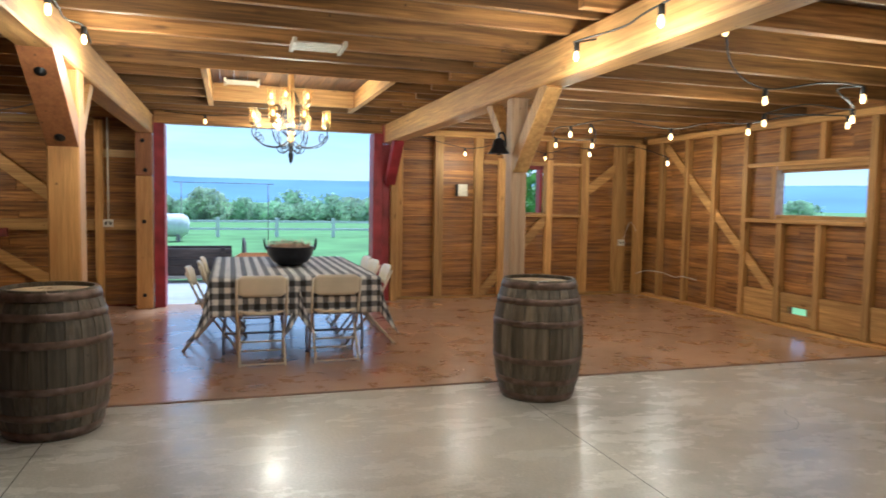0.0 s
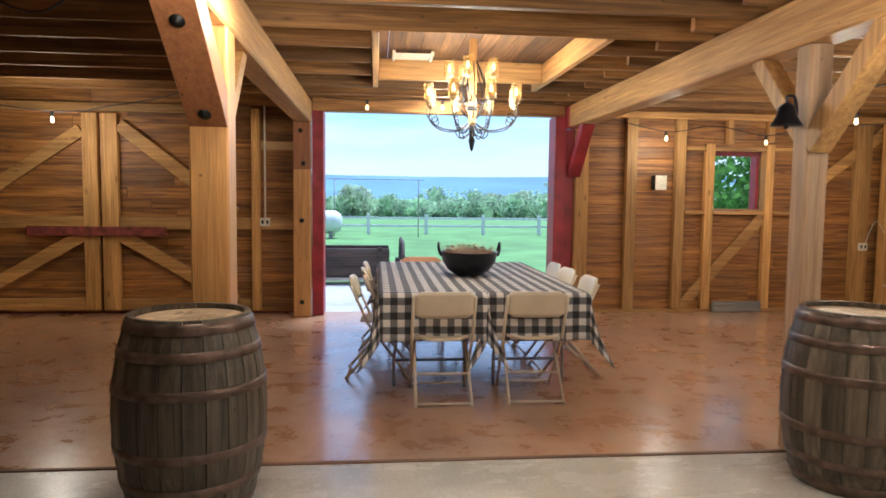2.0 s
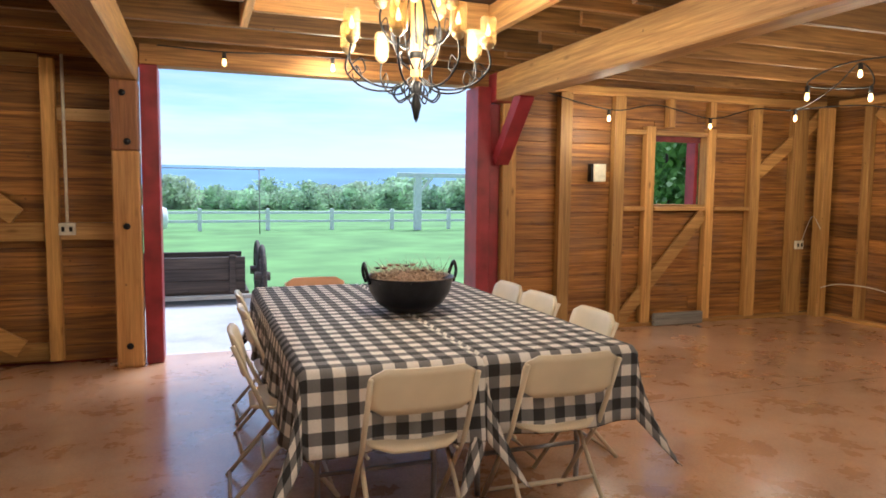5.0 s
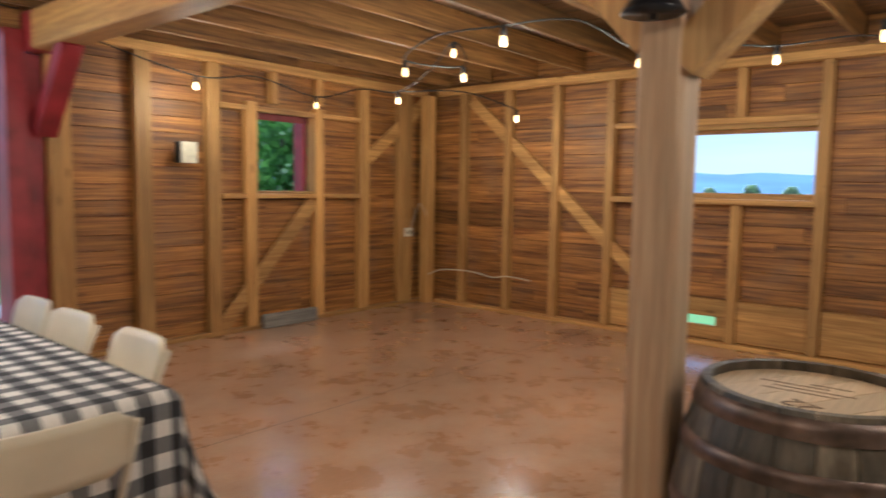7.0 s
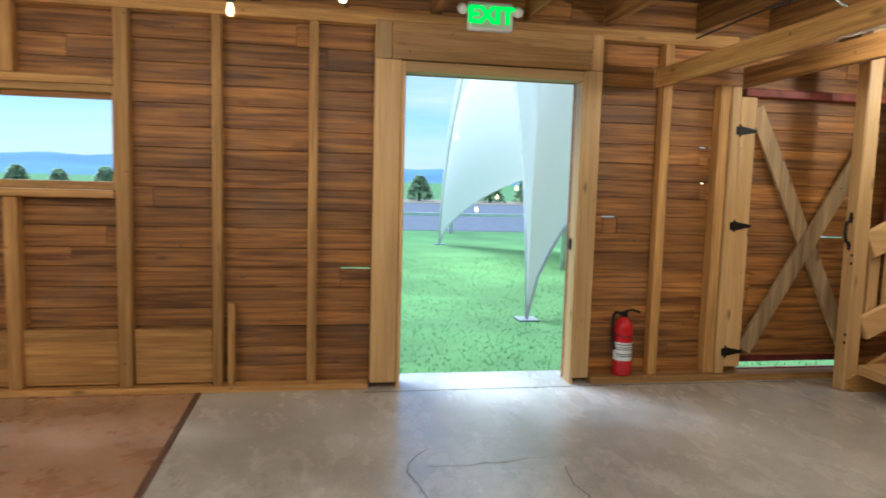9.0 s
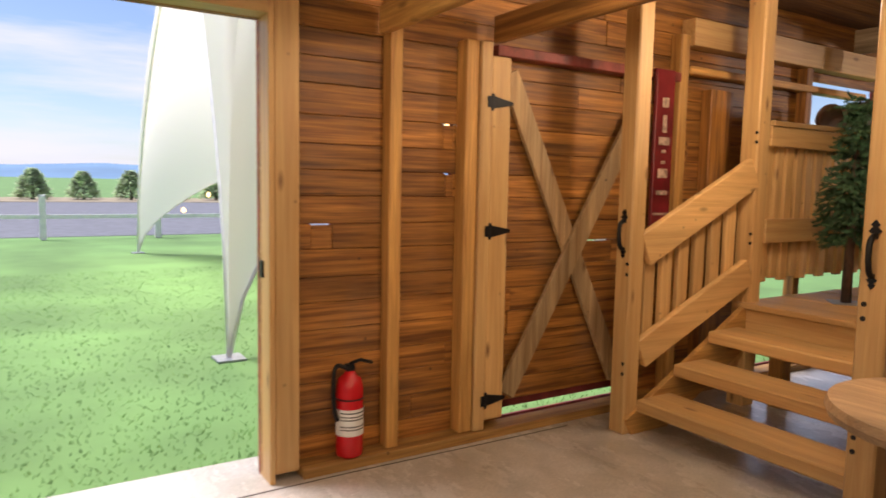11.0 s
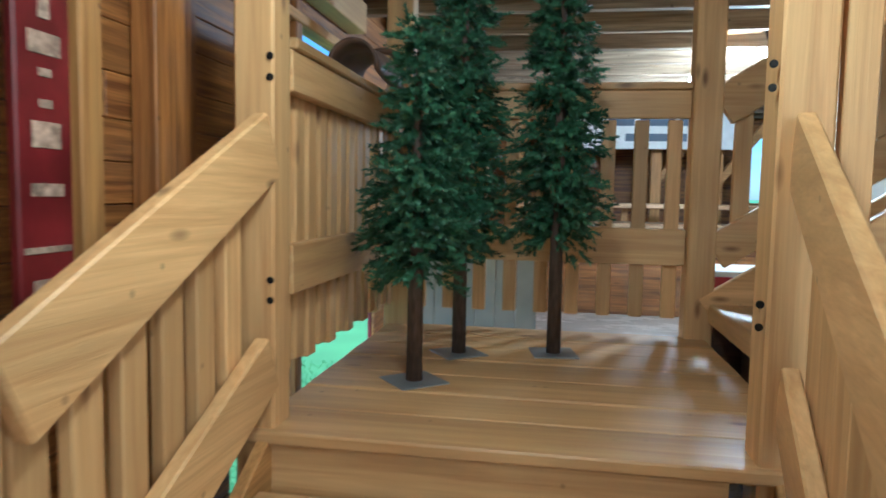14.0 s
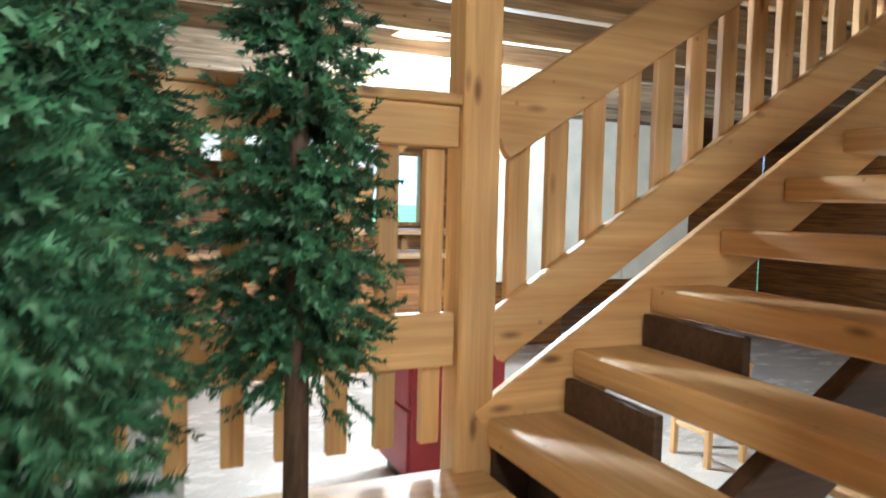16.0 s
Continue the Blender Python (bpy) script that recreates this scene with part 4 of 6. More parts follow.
def folding_chair(name, label, mat_shell, mat_tube, at):
    ob = thing(name, label, "chair", group="folding chairs round the table", at=at)
    bm = bmesh.new()
    moulded(bm, 0.40, 0.38, lambda u, v, n: Vector((u * (1 - 0.12 * (v < 0) * abs(v) / 0.2), v + 0.03, 0.435 + n + 0.05 * (u / 0.2) ** 2 * 0.25 - 0.02 * max(0, v - 0.12) / 0.07)), 0.016, corner=0.07)
    part("seat", bm, mat_shell, ob, smooth=True)
    bm = bmesh.new()
    moulded(bm, 0.44, 0.19, lambda u, v, n: Vector((u, -0.205 - 0.28 * (v + 0.02) - n + 0.028 * (u / 0.22) ** 2, 0.70 + v)), 0.02, corner=0.06)
    part("backrest", bm, mat_shell, ob, smooth=True)
    for s in (-1, 1):
        bm = bmesh.new()
        tube(bm, [(s * 0.215, -0.235, 0.76), (s * 0.215, -0.09, 0.44), (s * 0.205, 0.24, 0.0)], 0.0115, 8)
        part("front_leg", bm, mat_tube, ob, smooth=True)
        bm = bmesh.new()
        tube(bm, [(s * 0.19, 0.10, 0.42), (s * 0.195, -0.27, 0.0)], 0.011, 8)
        part("back_leg", bm, mat_tube, ob, smooth=True)
        bm = bmesh.new()
        tube(bm, [(s * 0.19, -0.08, 0.40), (s * 0.19, 0.12, 0.40)], 0.008, 6)
        part("seat_bracket", bm, mat_tube, ob, smooth=True)
    for y, z, w in ((-0.255, 0.018, 0.195), (0.215, 0.04, 0.205), (-0.1, 0.19, 0.19)):
        bm = bmesh.new()
        tube(bm, [(-w, y, z), (w, y, z)], 0.009, 8)
        part("crossbar", bm, mat_tube, ob, smooth=True)
    return ob


CH_LABEL = "ivory plastic and steel folding chair pulled up to the table"
chair0 = folding_chair("folding_chair", CH_LABEL, PLAST, CHAIRP, pose(1.44, 7.19, 0))
copy_thing(chair0, pose(2.10, 7.21, 0, 0, 0, -1))
for y, x, r in ((7.87, 2.53, 88), (8.51, 2.53, 91), (9.02, 2.54, 89)):
    copy_thing(chair0, pose(x, y, 0, 0, 0, r))
for y, x, r in ((7.88, 1.01, -92), (8.50, 1.09, -88), (9.04, 1.10, -90)):
    copy_thing(chair0, pose(x, y, 0, 0, 0, r))
TAN = plain("tan_plastic", (0.52, 0.25, 0.12), 0.4, vary=0.08, scale=4, bump=0.03)
folding_chair("folding_chair", "tan brown folding chair at the far table end", TAN, CHAIRP, pose(1.46, 9.47, 0, 0, 0, 180))

# ---- things: bowl of dried flowers ----
IRON = plain("cast_iron", (0.012, 0.013, 0.018), 0.32, 0.3, vary=0.3, scale=20)
bowl = thing("iron_bowl", "black cast iron bowl with loop handles on the checked tablecloth", "bowl", at=(1.79, 8.32, 0.76))
bm = bmesh.new()
lathe(bm, [(0.02, 0.0), (0.12, 0.004), (0.19, 0.05), (0.235, 0.12), (0.252, 0.195), (0.262, 0.2), (0.258, 0.206), (0.243, 0.2), (0.22, 0.12), (0.17, 0.06), (0.02, 0.02)], 40)
part("body", bm, IRON, bowl, smooth=True)
for s in (-1, 1):
    bm = bmesh.new()
    tube(bm, smooth_line([(s * 0.25, -0.045, 0.17), (s * 0.268, -0.05, 0.23), (s * 0.272, 0, 0.285), (s * 0.268, 0.05, 0.23), (s * 0.25, 0.045, 0.17)], 6), 0.01, 8)
    part("handle", bm, IRON, bowl, smooth=True)
STRAW = plain("dried_straw", (0.40, 0.28, 0.2), 0.8, vary=0.4, scale=60)
PETAL = plain("dried_petals", (0.3, 0.05, 0.035), 0.8, vary=0.4, scale=40)
DARKLEAF = plain("dried_leaves", (0.09, 0.05, 0.04), 0.8, vary=0.4, scale=40)
dried = thing("dried_flowers", "dried grasses and small red flower heads filling the bowl", "dried flowers", at=(1.79, 8.32, 0.76))
rnd = random.Random(21)
bm = bmesh.new()
for _ in range(900):
    a, r = rnd.uniform(0, 6.28), 0.22 * math.sqrt(rnd.random())
    p = Vector((r * math.cos(a), r * math.sin(a), 0.17 + rnd.uniform(0, 0.05)))
    d = Vector((rnd.uniform(-1, 1), rnd.uniform(-1, 1), rnd.uniform(0.0, 0.6))).normalized() * rnd.uniform(0.07, 0.17)
    if (p + d).to_2d().length > 0.29 or (p + d).z > 0.34:
        d *= 0.45
    s = d.cross(Vector((rnd.uniform(-1, 1), rnd.uniform(-1, 1), 1))).normalized() * 0.0022
    bm.faces.new([bm.verts.new(q) for q in (p - s, p + s, p + d)])
straw = part("straw", bm, STRAW, dried)
bm = bmesh.new()
lathe(bm, [(0.23, 0.15), (0.2, 0.18), (0.08, 0.21), (0.01, 0.215)], 24)
part("filler", bm, STRAW, dried, smooth=True)
for k in range(9):
    a, r = rnd.uniform(0, 6.28), 0.2 * math.sqrt(rnd.random())
    bm = bmesh.new()
    for q in range(10):
        b_, t_ = q * 0.628, 0.6
        c = Vector((r * math.cos(a), r * math.sin(a), 0.24))
        o = Vector((math.cos(b_), math.sin(b_), t_)) * 0.026
        w = Vector((-math.sin(b_), math.cos(b_), 0)) * 0.009
        bm.faces.new([bm.verts.new(v) for v in (c, c + o * 0.6 - w, c + o, c + o * 0.6 + w)])
    part("flower_head", bm, PETAL if k % 2 else DARKLEAF, dried)

# ---- things: chandelier ----
FLAME = plain("lit_bulb", (1.0, 0.8, 0.5), 0.4, vary=0.0, bump=0, emit=(1.0, 0.68, 0.3), power=7)
AMBER, an, al, ab = node_mat("seeded_amber_glass")
a_clear, a_mix = an.new("ShaderNodeBsdfTransparent"), an.new("ShaderNodeMixShader")
a_clear.inputs["Color"].default_value = (1.0, 0.92, 0.74, 1)
ab.inputs["Base Color"].default_value, ab.inputs["Roughness"].default_value = (0.75, 0.6, 0.36, 1), 0.12
a_mix.inputs["Fac"].default_value = 0.16
al.new(a_clear.outputs["BSDF"], a_mix.inputs[1])
al.new(ab.outputs["BSDF"], a_mix.inputs[2])
al.new(a_mix.outputs["Shader"], an["Material Output"].inputs["Surface"])
CANDLE = plain("candle_cup", (0.42, 0.3, 0.15), 0.5, 0.3, vary=0.15)
chand = thing("chandelier", "wrought iron chandelier with glass cups and a wooden column", "chandelier", at=(1.783, 8.2, 0))
bm = bmesh.new()
lathe(bm, [(0.02, 2.06), (0.034, 2.08), (0.036, 2.2), (0.034, 2.7), (0.03, 2.785)], 12)
part("column", bm, BEAM["z"], chand, "square orange wood column")
bm = bmesh.new()
lathe(bm, [(0.002, 1.837), (0.014, 1.86), (0.022, 1.9), (0.03, 1.93), (0.02, 1.96), (0.028, 2.0), (0.022, 2.06)], 12)
part("finial", bm, BLACK, chand, smooth=True)
bm = bmesh.new()
lathe(bm, [(0.037, 2.18), (0.046, 2.185), (0.046, 2.215), (0.037, 2.22)], 16)
part("collar", bm, BLACK, chand, smooth=True)


def chand_arm(a, r, z_cup, z_root, lit_scale=1.0):
    c, s = math.cos(a), math.sin(a)
    at = lambda rr, z: (c * rr, s * rr, z)
    bm = bmesh.new()
    tube(bm, smooth_line([at(0.03, z_root + 0.02), at(r * 0.35, z_root - 0.045), at(r * 0.75, z_root - 0.03), at(r * 1.02, z_root + 0.06), at(r * 1.0, z_cup - 0.02)], 7), 0.006, 6)
    part("arm", bm, BLACK, chand, smooth=True)
    bm = bmesh.new()
    tube(bm, smooth_line([at(r * 1.0, z_root + 0.05), at(r * 0.86, z_root + 0.09), at(r * 0.8, z_root + 0.03), at(r * 0.9, z_root + 0.01), at(r * 0.93, z_root + 0.05)], 6), 0.004, 6)
    part("scroll", bm, BLACK, chand, smooth=True)
    bm = bmesh.new()
    m = Matrix.Translation(at(r, z_cup))
    lathe(bm, [(0.008, -0.03), (0.03, -0.012), (0.034, 0.012), (0.012, 0.02), (0.011, 0.045)], 12, m)
    cup = part("cup", bm, CANDLE, chand, smooth=True)
    bm = bmesh.new()
    lathe(bm, [(0.04, 0.0), (0.044, 0.005), (0.044, 0.135), (0.037, 0.148), (0.035, 0.148), (0.042, 0.133), (0.042, 0.006), (0.038, 0.002)], 16, m, caps=False)
    g = part("glass_shade", bm, AMBER, chand, smooth=True)
    g.visible_shadow = False
    bm = bmesh.new()
    lathe(bm, [(0.004, 0.046), (0.012, 0.056), (0.014, 0.068), (0.008, 0.09), (0.001, 0.112)], 10, m)
    part("bulb", bm, FLAME, chand, smooth=True)


for k in range(8):
    chand_arm(2 * math.pi * k / 8 + 0.25, 0.395, 2.245, 2.06)
for k in range(5):
    chand_arm(2 * math.pi * k / 5 + 0.6, 0.20, 2.46, 2.3)
for k in range(8):
    a = 2 * math.pi * k / 8
    c, s = math.cos(a), math.sin(a)
    bm = bmesh.new()
    tube(bm, smooth_line([(c * 0.03, s * 0.03, 1.99), (c * 0.1, s * 0.1, 1.95), (c * 0.14, s * 0.14, 2.0), (c * 0.1, s * 0.1, 2.04), (c * 0.08, s * 0.08, 2.0)], 6), 0.005, 6)
    part("scroll", bm, BLACK, chand, smooth=True)
    bm = bmesh.new()
    tube(bm, smooth_line([(c * 0.035, s * 0.035, 2.12), (c * 0.11, s * 0.11, 2.2), (c * 0.14, s * 0.14, 2.34), (c * 0.09, s * 0.09, 2.48), (c * 0.035, s * 0.035, 2.6)], 6), 0.005, 6)
    part("scroll", bm, BLACK, chand, smooth=True)

# ---- things: string lights ----
BULB = plain("glowing_bulb", (1.0, 0.85, 0.6), 0.3, vary=0.0, bump=0, emit=(1.0, 0.6, 0.2), power=4)
CABLE = plain("black_cable", (0.02, 0.018, 0.016), 0.6, vary=0.1)
BULBS = [(0.27, 4.93, 2.42), (0.27, 5.85, 2.47), (3.2, 4.66, 2.36), (3.2, 3.8, 2.36), (3.85, 4.13, 2.45), (4.74, 4.78, 2.2), (5.25, 4.45, 2.2),
         (4.656, 7.47, 2.21), (5.48, 8.51, 2.39), (4.5, 10.45, 2.19), (5.88, 10.6, 2.18), (6.18, 9.76, 2.2), (5.05, 8.6, 2.2), (5.43, 8.37, 2.19),
         (5.66, 7.12, 2.2), (6.03, 6.4, 2.2), (5.66, 5.79, 2.2), (6.41, 5.61, 2.2), (5.9, 5.11, 2.17), (6.9, 8.9, 2.05), (-2.41, 9.93, 2.2),
         # The bulb at (6.55, 1.0) is added to go with the stair fill.
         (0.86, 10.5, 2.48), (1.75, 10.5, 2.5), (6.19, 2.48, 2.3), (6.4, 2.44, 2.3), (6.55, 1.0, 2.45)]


def string_bulb(at):
    ob = thing("string_light", "glowing warm bulb hanging in a black socket", "string light", group="string light bulbs", at=at)
    bm = bmesh.new()
    lathe(bm, [(0.003, -0.026), (0.012, -0.021), (0.018, -0.004), (0.015, 0.018), (0.011, 0.034)], 12)
    part("bulb", bm, BULB, ob, smooth=True)
    bm = bmesh.new()
    lathe(bm, [(0.016, 0.034), (0.018, 0.04), (0.017, 0.085), (0.006, 0.092)], 10)
    part("socket", bm, CABLE, ob, smooth=True)
    return ob


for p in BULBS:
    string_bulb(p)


def cable(pts, r=0.006, label="sagging black string light cable under the joists"):
    bm = bmesh.new()
    tube(bm, smooth_line(pts, 6), r, 6)
    ob = part("string_light_cable", bm, CABLE, smooth=True)
    return tagged(ob, label, "cable", group="string light cables")


def up(p, dz=0.09):
    return (p[0], p[1], p[2] + dz)


B = BULBS
cable([(0.22, 0.5, 2.5), (0.24, 3.0, 2.52), up(B[0]), (0.25, 5.4, 2.5), up(B[1]), (0.2, 6.5, 2.58)])
cable([(3.25, 0.5, 2.52), (3.24, 2.5, 2.5), up(B[3]), (3.24, 4.2, 2.44), up(B[2]), up(B[4])])
cable([up(B[4]), (4.3, 4.6, 2.38), up(B[5]), (5.0, 4.55, 2.31), up(B[6]), (5.4, 4.8, 2.33), up(B[18]), (5.8, 5.5, 2.34), up(B[16])])
cable([up(B[16]), up(B[17]), (6.2, 6.0, 2.33), up(B[15]), (5.9, 6.8, 2.33), up(B[14]), (5.0, 7.2, 2.36), up(B[7])])
cable([up(B[7]), (4.8, 8.1, 2.35), up(B[12]), up(B[13]), up(B[8]), (5.9, 9.1, 2.4), up(B[11]), (6.1, 10.2, 2.34), up(B[10]), (5.2, 10.62, 2.38), up(B[9]), (3.6, 10.6, 2.5)])
cable([up(B[11]), (6.6, 9.3, 2.3), up(B[19])])
cable([(0.35, 10.58, 2.6), up(B[21]), (1.3, 10.57, 2.6), up(B[22]), (2.4, 10.57, 2.6), (3.25, 10.57, 2.58)])
cable([(0.0, 8.0, 2.55), (-0.9, 9.2, 2.42), (-1.7, 9.8, 2.36), up(B[20]), (-3.4, 9.6, 2.4), (-4.2, 9.0, 2.5)])
cable([(3.5, 2.2, 2.5), up(B[24]), (5.0, 2.45, 2.36), up(B[23]), (6.2, 2.8, 2.42), (7.6, 2.6, 2.5)])
cable([(0.0, 5.2, 2.5), (-0.5, 5.6, 2.24), (-1.1, 5.9, 2.45), (-2.0, 6.2, 2.56)])

# ---- things: wall fittings ----
CREAM = plain("cream_plastic", (0.68, 0.62, 0.48), 0.5, vary=0.1, scale=20)
ob = thing("control_box", "cream square control box on the plank wall", "control box", at=(4.53, 10.66, 1.66))
box("case", ob, BLACK, -0.085, 0.075, 0.0, 0.07, -0.09, 0.09, 0.006)
box("cover", ob, CREAM, -0.06, 0.085, -0.016, -0.001, -0.09, 0.09, 0.004)


def outlet(at, label):
    ob = thing("outlet", label, "outlet", group="outlets", at=at)
    box("plate", ob, CREAM, -0.06, 0.06, -0.03, 0.0, -0.05, 0.05, 0.004)
    for s in (-1, 1):
        box("socket", ob, BLACK, s * 0.028 - 0.012, s * 0.028 + 0.012, -0.0335, -0.031, -0.02, 0.02, 0.001)
    return ob


outlet((-0.36, 10.738, 1.12), "cream double outlet at the end of a conduit")
ob = outlet((7.36, 10.73, 0.86), "small cream outlet on a stud")
bm = bmesh.new()
tube(bm, [(-0.36, 10.735, 1.17), (-0.36, 10.735, 2.5)], 0.011, 8)
tagged(part("conduit", bm, CREAM, smooth=True), "pale metal conduit running up the wall", "conduit")
bm = bmesh.new()
tube(bm, smooth_line([(7.38, 10.70, 0.9), (7.42, 10.66, 1.1), (7.5, 10.66, 1.2), (7.56, 10.6, 1.05)], 6), 0.004, 6)
tagged(part("power_cord", bm, CREAM, smooth=True), "thin pale power cord on the wall", "cord")
bm = bmesh.new()
tube(bm, smooth_line([(7.55, 10.55, 0.36), (7.64, 10.4, 0.42), (7.66, 10.0, 0.43), (7.67, 9.7, 0.39), (7.67, 9.5, 0.42), (7.68, 9.2, 0.4)], 6), 0.007, 6)
tagged(part("pipe", bm, CREAM, smooth=True), "thin pale pipe along the foot of the wall", "pipe")
bm = bmesh.new()
bevel_box(bm, 5.31, 5.97, 10.68, 10.74, 0.0, 0.14, 0.015)
tagged(part("plank_offcut", bm, wood("driftwood", "x", (0.13, 0.12, 0.11), (0.28, 0.26, 0.23))), "grey weathered plank offcut at the wall foot", "plank")
# bell on the post
bell = thing("dinner_bell", "black cast iron dinner bell bracketed to the post", "bell", at=(3.232, 5.972, 1.93))
bm = bmesh.new()
lathe(bm, [(0.085, -0.07), (0.08, -0.06), (0.055, -0.02), (0.045, 0.03), (0.02, 0.055), (0.005, 0.06)], 20)
part("body", bm, IRON, bell, smooth=True)
bm = bmesh.new()
tube(bm, smooth_line([(0, 0, 0.055), (0.0, 0, 0.09), (0.04, 0, 0.09), (0.058, 0, 0.02), (0.05, 0, -0.05)], 6), 0.009, 8)
part("bracket", bm, IRON, bell, smooth=True)
bm = bmesh.new()
tube(bm, [(0, 0, -0.02), (0, 0, -0.085)], 0.012, 8)
part("clapper", bm, IRON, bell, smooth=True)
# bolts on the west posts
for (x, y, z), n_ in (((0.1, 5.945, 1.845), (0, -0.61, -0.79)), ((0.1, 5.49, 2.196), (0, -0.61, -0.79)), ((0.09, 10.484, 2.2), (0, -1, 0)), ((0.12, 10.484, 1.82), (0, -1, 0)), ((0.1, 10.494, 0.18), (0, -1, 0)), ((0.1, 10.494, 1.15), (0, -1, 0))):
    bm = bmesh.new()
    q = Vector(n_).to_track_quat("Z", "Y").to_matrix().to_4x4()
    r_ = 0.034 if y < 7 else 0.026
    lathe(bm, [(r_, 0.0), (r_, 0.006), (r_ * 0.55, 0.008), (r_ * 0.5, 0.02), (0.004, 0.022)], 16, Matrix.Translation((x, y, z)) @ q)
    part("bolt", bm, BLACK, post_w if y < 7 else post_w2, smooth=True)
# ceiling vents
for x, y, z in ((1.78, 5.88, 2.554), (1.3, 8.8, 2.74)):
    v = thing("ceiling_vent", "pale louvred vent between the ceiling joists", "vent", at=(x, y, z))
    for k in range(5):
        box("slat", v, CREAM, -0.16, 0.16, -0.12 + 0.055 * k, -0.085 + 0.055 * k, 0, 0.012, 0.002)
    box("frame", v, CREAM, -0.19, -0.162, -0.15, 0.17, -0.01, 0.03, 0.003)
    box("frame", v, CREAM, 0.162, 0.19, -0.15, 0.17, -0.01, 0.03, 0.003)

# ---- things: exit sign and extinguisher ----
GREENG = plain("green_glow", (0.02, 0.6, 0.05), 0.4, vary=0.0, bump=0, emit=(0.01, 1.0, 0.03), power=1.3)
sign = thing("exit_sign", "white emergency exit sign with glowing green letters", "exit sign", at=(7.64, 4.09, 2.545))
box("housing", sign, WHITE, -0.03, 0.03, -0.155, 0.155, -0.085, 0.1, 0.012)
face = plain("pale_green_face", (0.55, 0.7, 0.5), 0.5, vary=0.03)
box("face", sign, face, -0.034, -0.031, -0.135, 0.135, -0.07, 0.085, 0.001)
cu = bpy.data.curves.new("exit_letters", "FONT")
cu.body, cu.align_x, cu.align_y, cu.size, cu.extrude, cu.offset = "EXIT", "CENTER", "CENTER", 0.155, 0.002, 0.003
cu.materials.append(GREENG)
tx = new("exit_letters", cu)
tx.parent = sign
tx.matrix_basis = Matrix(((0, 0, -1, -0.037), (-1, 0, 0, 0), (0, 1, 0, 0.008), (0, 0, 0, 1)))
for s in (-1, 1):
    bm = bmesh.new()
    lathe(bm, [(0.02, -0.03), (0.034, -0.02), (0.036, 0.02), (0.02, 0.03)], 14, Matrix.Translation((-0.01, s * 0.19, 0.05)) @ Matrix.Rotation(radians(70), 4, "Y"))
    part("lamp_head", bm, WHITE, sign, smooth=True)
EXTRED = plain("extinguisher_red", (0.55, 0.012, 0.016), 0.22, vary=0.05, bump=0)
ext = thing("fire_extinguisher", "red fire extinguisher with black hose and white label", "fire extinguisher", at=(7.715, 2.975, 0.05))
bm = bmesh.new()
lathe(bm, [(0.05, 0.0), (0.067, 0.012), (0.069, 0.02), (0.069, 0.36), (0.058, 0.40), (0.03, 0.425), (0.022, 0.44)], 28)
part("cylinder", bm, EXTRED, ext, smooth=True)
bm = bmesh.new()
lathe(bm, [(0.0705, 0.12), (0.0705, 0.255)], 28, caps=False)
bmesh.ops.delete(bm, geom=[v for v in bm.verts if v.co.x > 0.02], context="VERTS")
part("label", bm, WHITE, ext, "white printed instruction label", smooth=True)
for z in (0.235, 0.215, 0.2, 0.165, 0.15):
    bm = bmesh.new()
    lathe(bm, [(0.0712, z), (0.0712, z + 0.006)], 28, caps=False)
    bmesh.ops.delete(bm, geom=[v for v in bm.verts if v.co.x > -0.03], context="VERTS")
    part("label_line", bm, BLACK, ext)
bm = bmesh.new()
lathe(bm, [(0.0702, 0.3), (0.0712, 0.3), (0.0712, 0.308), (0.0702, 0.308)], 28, caps=False)
part("band", bm, BLACK, ext, smooth=True)
box("valve", ext, BLACK, -0.02, 0.02, -0.022, 0.022, 0.44, 0.475, 0.005)
bm = bmesh.new()
tube(bm, [(0.0, 0.0, 0.475), (-0.02, -0.05, 0.495), (-0.03, -0.11, 0.475)], 0.009, 8)
part("lever", bm, BLACK, ext, smooth=True)
bm = bmesh.new()
tube(bm, smooth_line([(0, 0.02, 0.455), (0, 0.07, 0.47), (-0.01, 0.092, 0.4), (-0.02, 0.09, 0.26), (-0.03, 0.078, 0.2)], 6), 0.011, 8)
part("hose", bm, BLACK, ext, smooth=True)

# ---- things: plank door with X brace ----
BLEACHED = wood("bleached_board", "z", (0.36, 0.22, 0.095), (0.6, 0.42, 0.21), rough=0.65, stain=0.45, knots=0.9, nails=0.8, grime=0.15)
plank_door = thing("door_2", "closed plank door with X brace and black strap hinges", "plank door", kind="structure")
box("hinge_post", plank_door, STUD["z"], XR - 0.012, XR + T - 0.004, 2.243, 2.325, 0.051, 2.2, 0.006)
box("hinge_post", plank_door, NEWW["z"], XR - 0.03, XR + T - 0.004, 2.167, 2.24, 0.051, 2.2, 0.006)
box("hinge_stile", plank_door, NEWW["z"], XR - 0.015, XR + T - 0.004, 2.03, 2.163, 0.10, 2.13, 0.006)
timber("brace", plank_door, BLEACHED, (XR + 0.055, 2.0, 2.06), (XR + 0.055, 1.06, 0.2), 0.125, 0.03, side=(1, 0, 0))
timber("brace", plank_door, BLEACHED, (XR + 0.02, 1.0, 1.9), (XR + 0.02, 1.99, 0.22), 0.125, 0.03, side=(1, 0, 0))
box("head_board", plank_door, DARKRED, XR - 0.01, XR + T - 0.004, 0.62, 2.12, 2.135, 2.195, 0.006, "faded red head board")
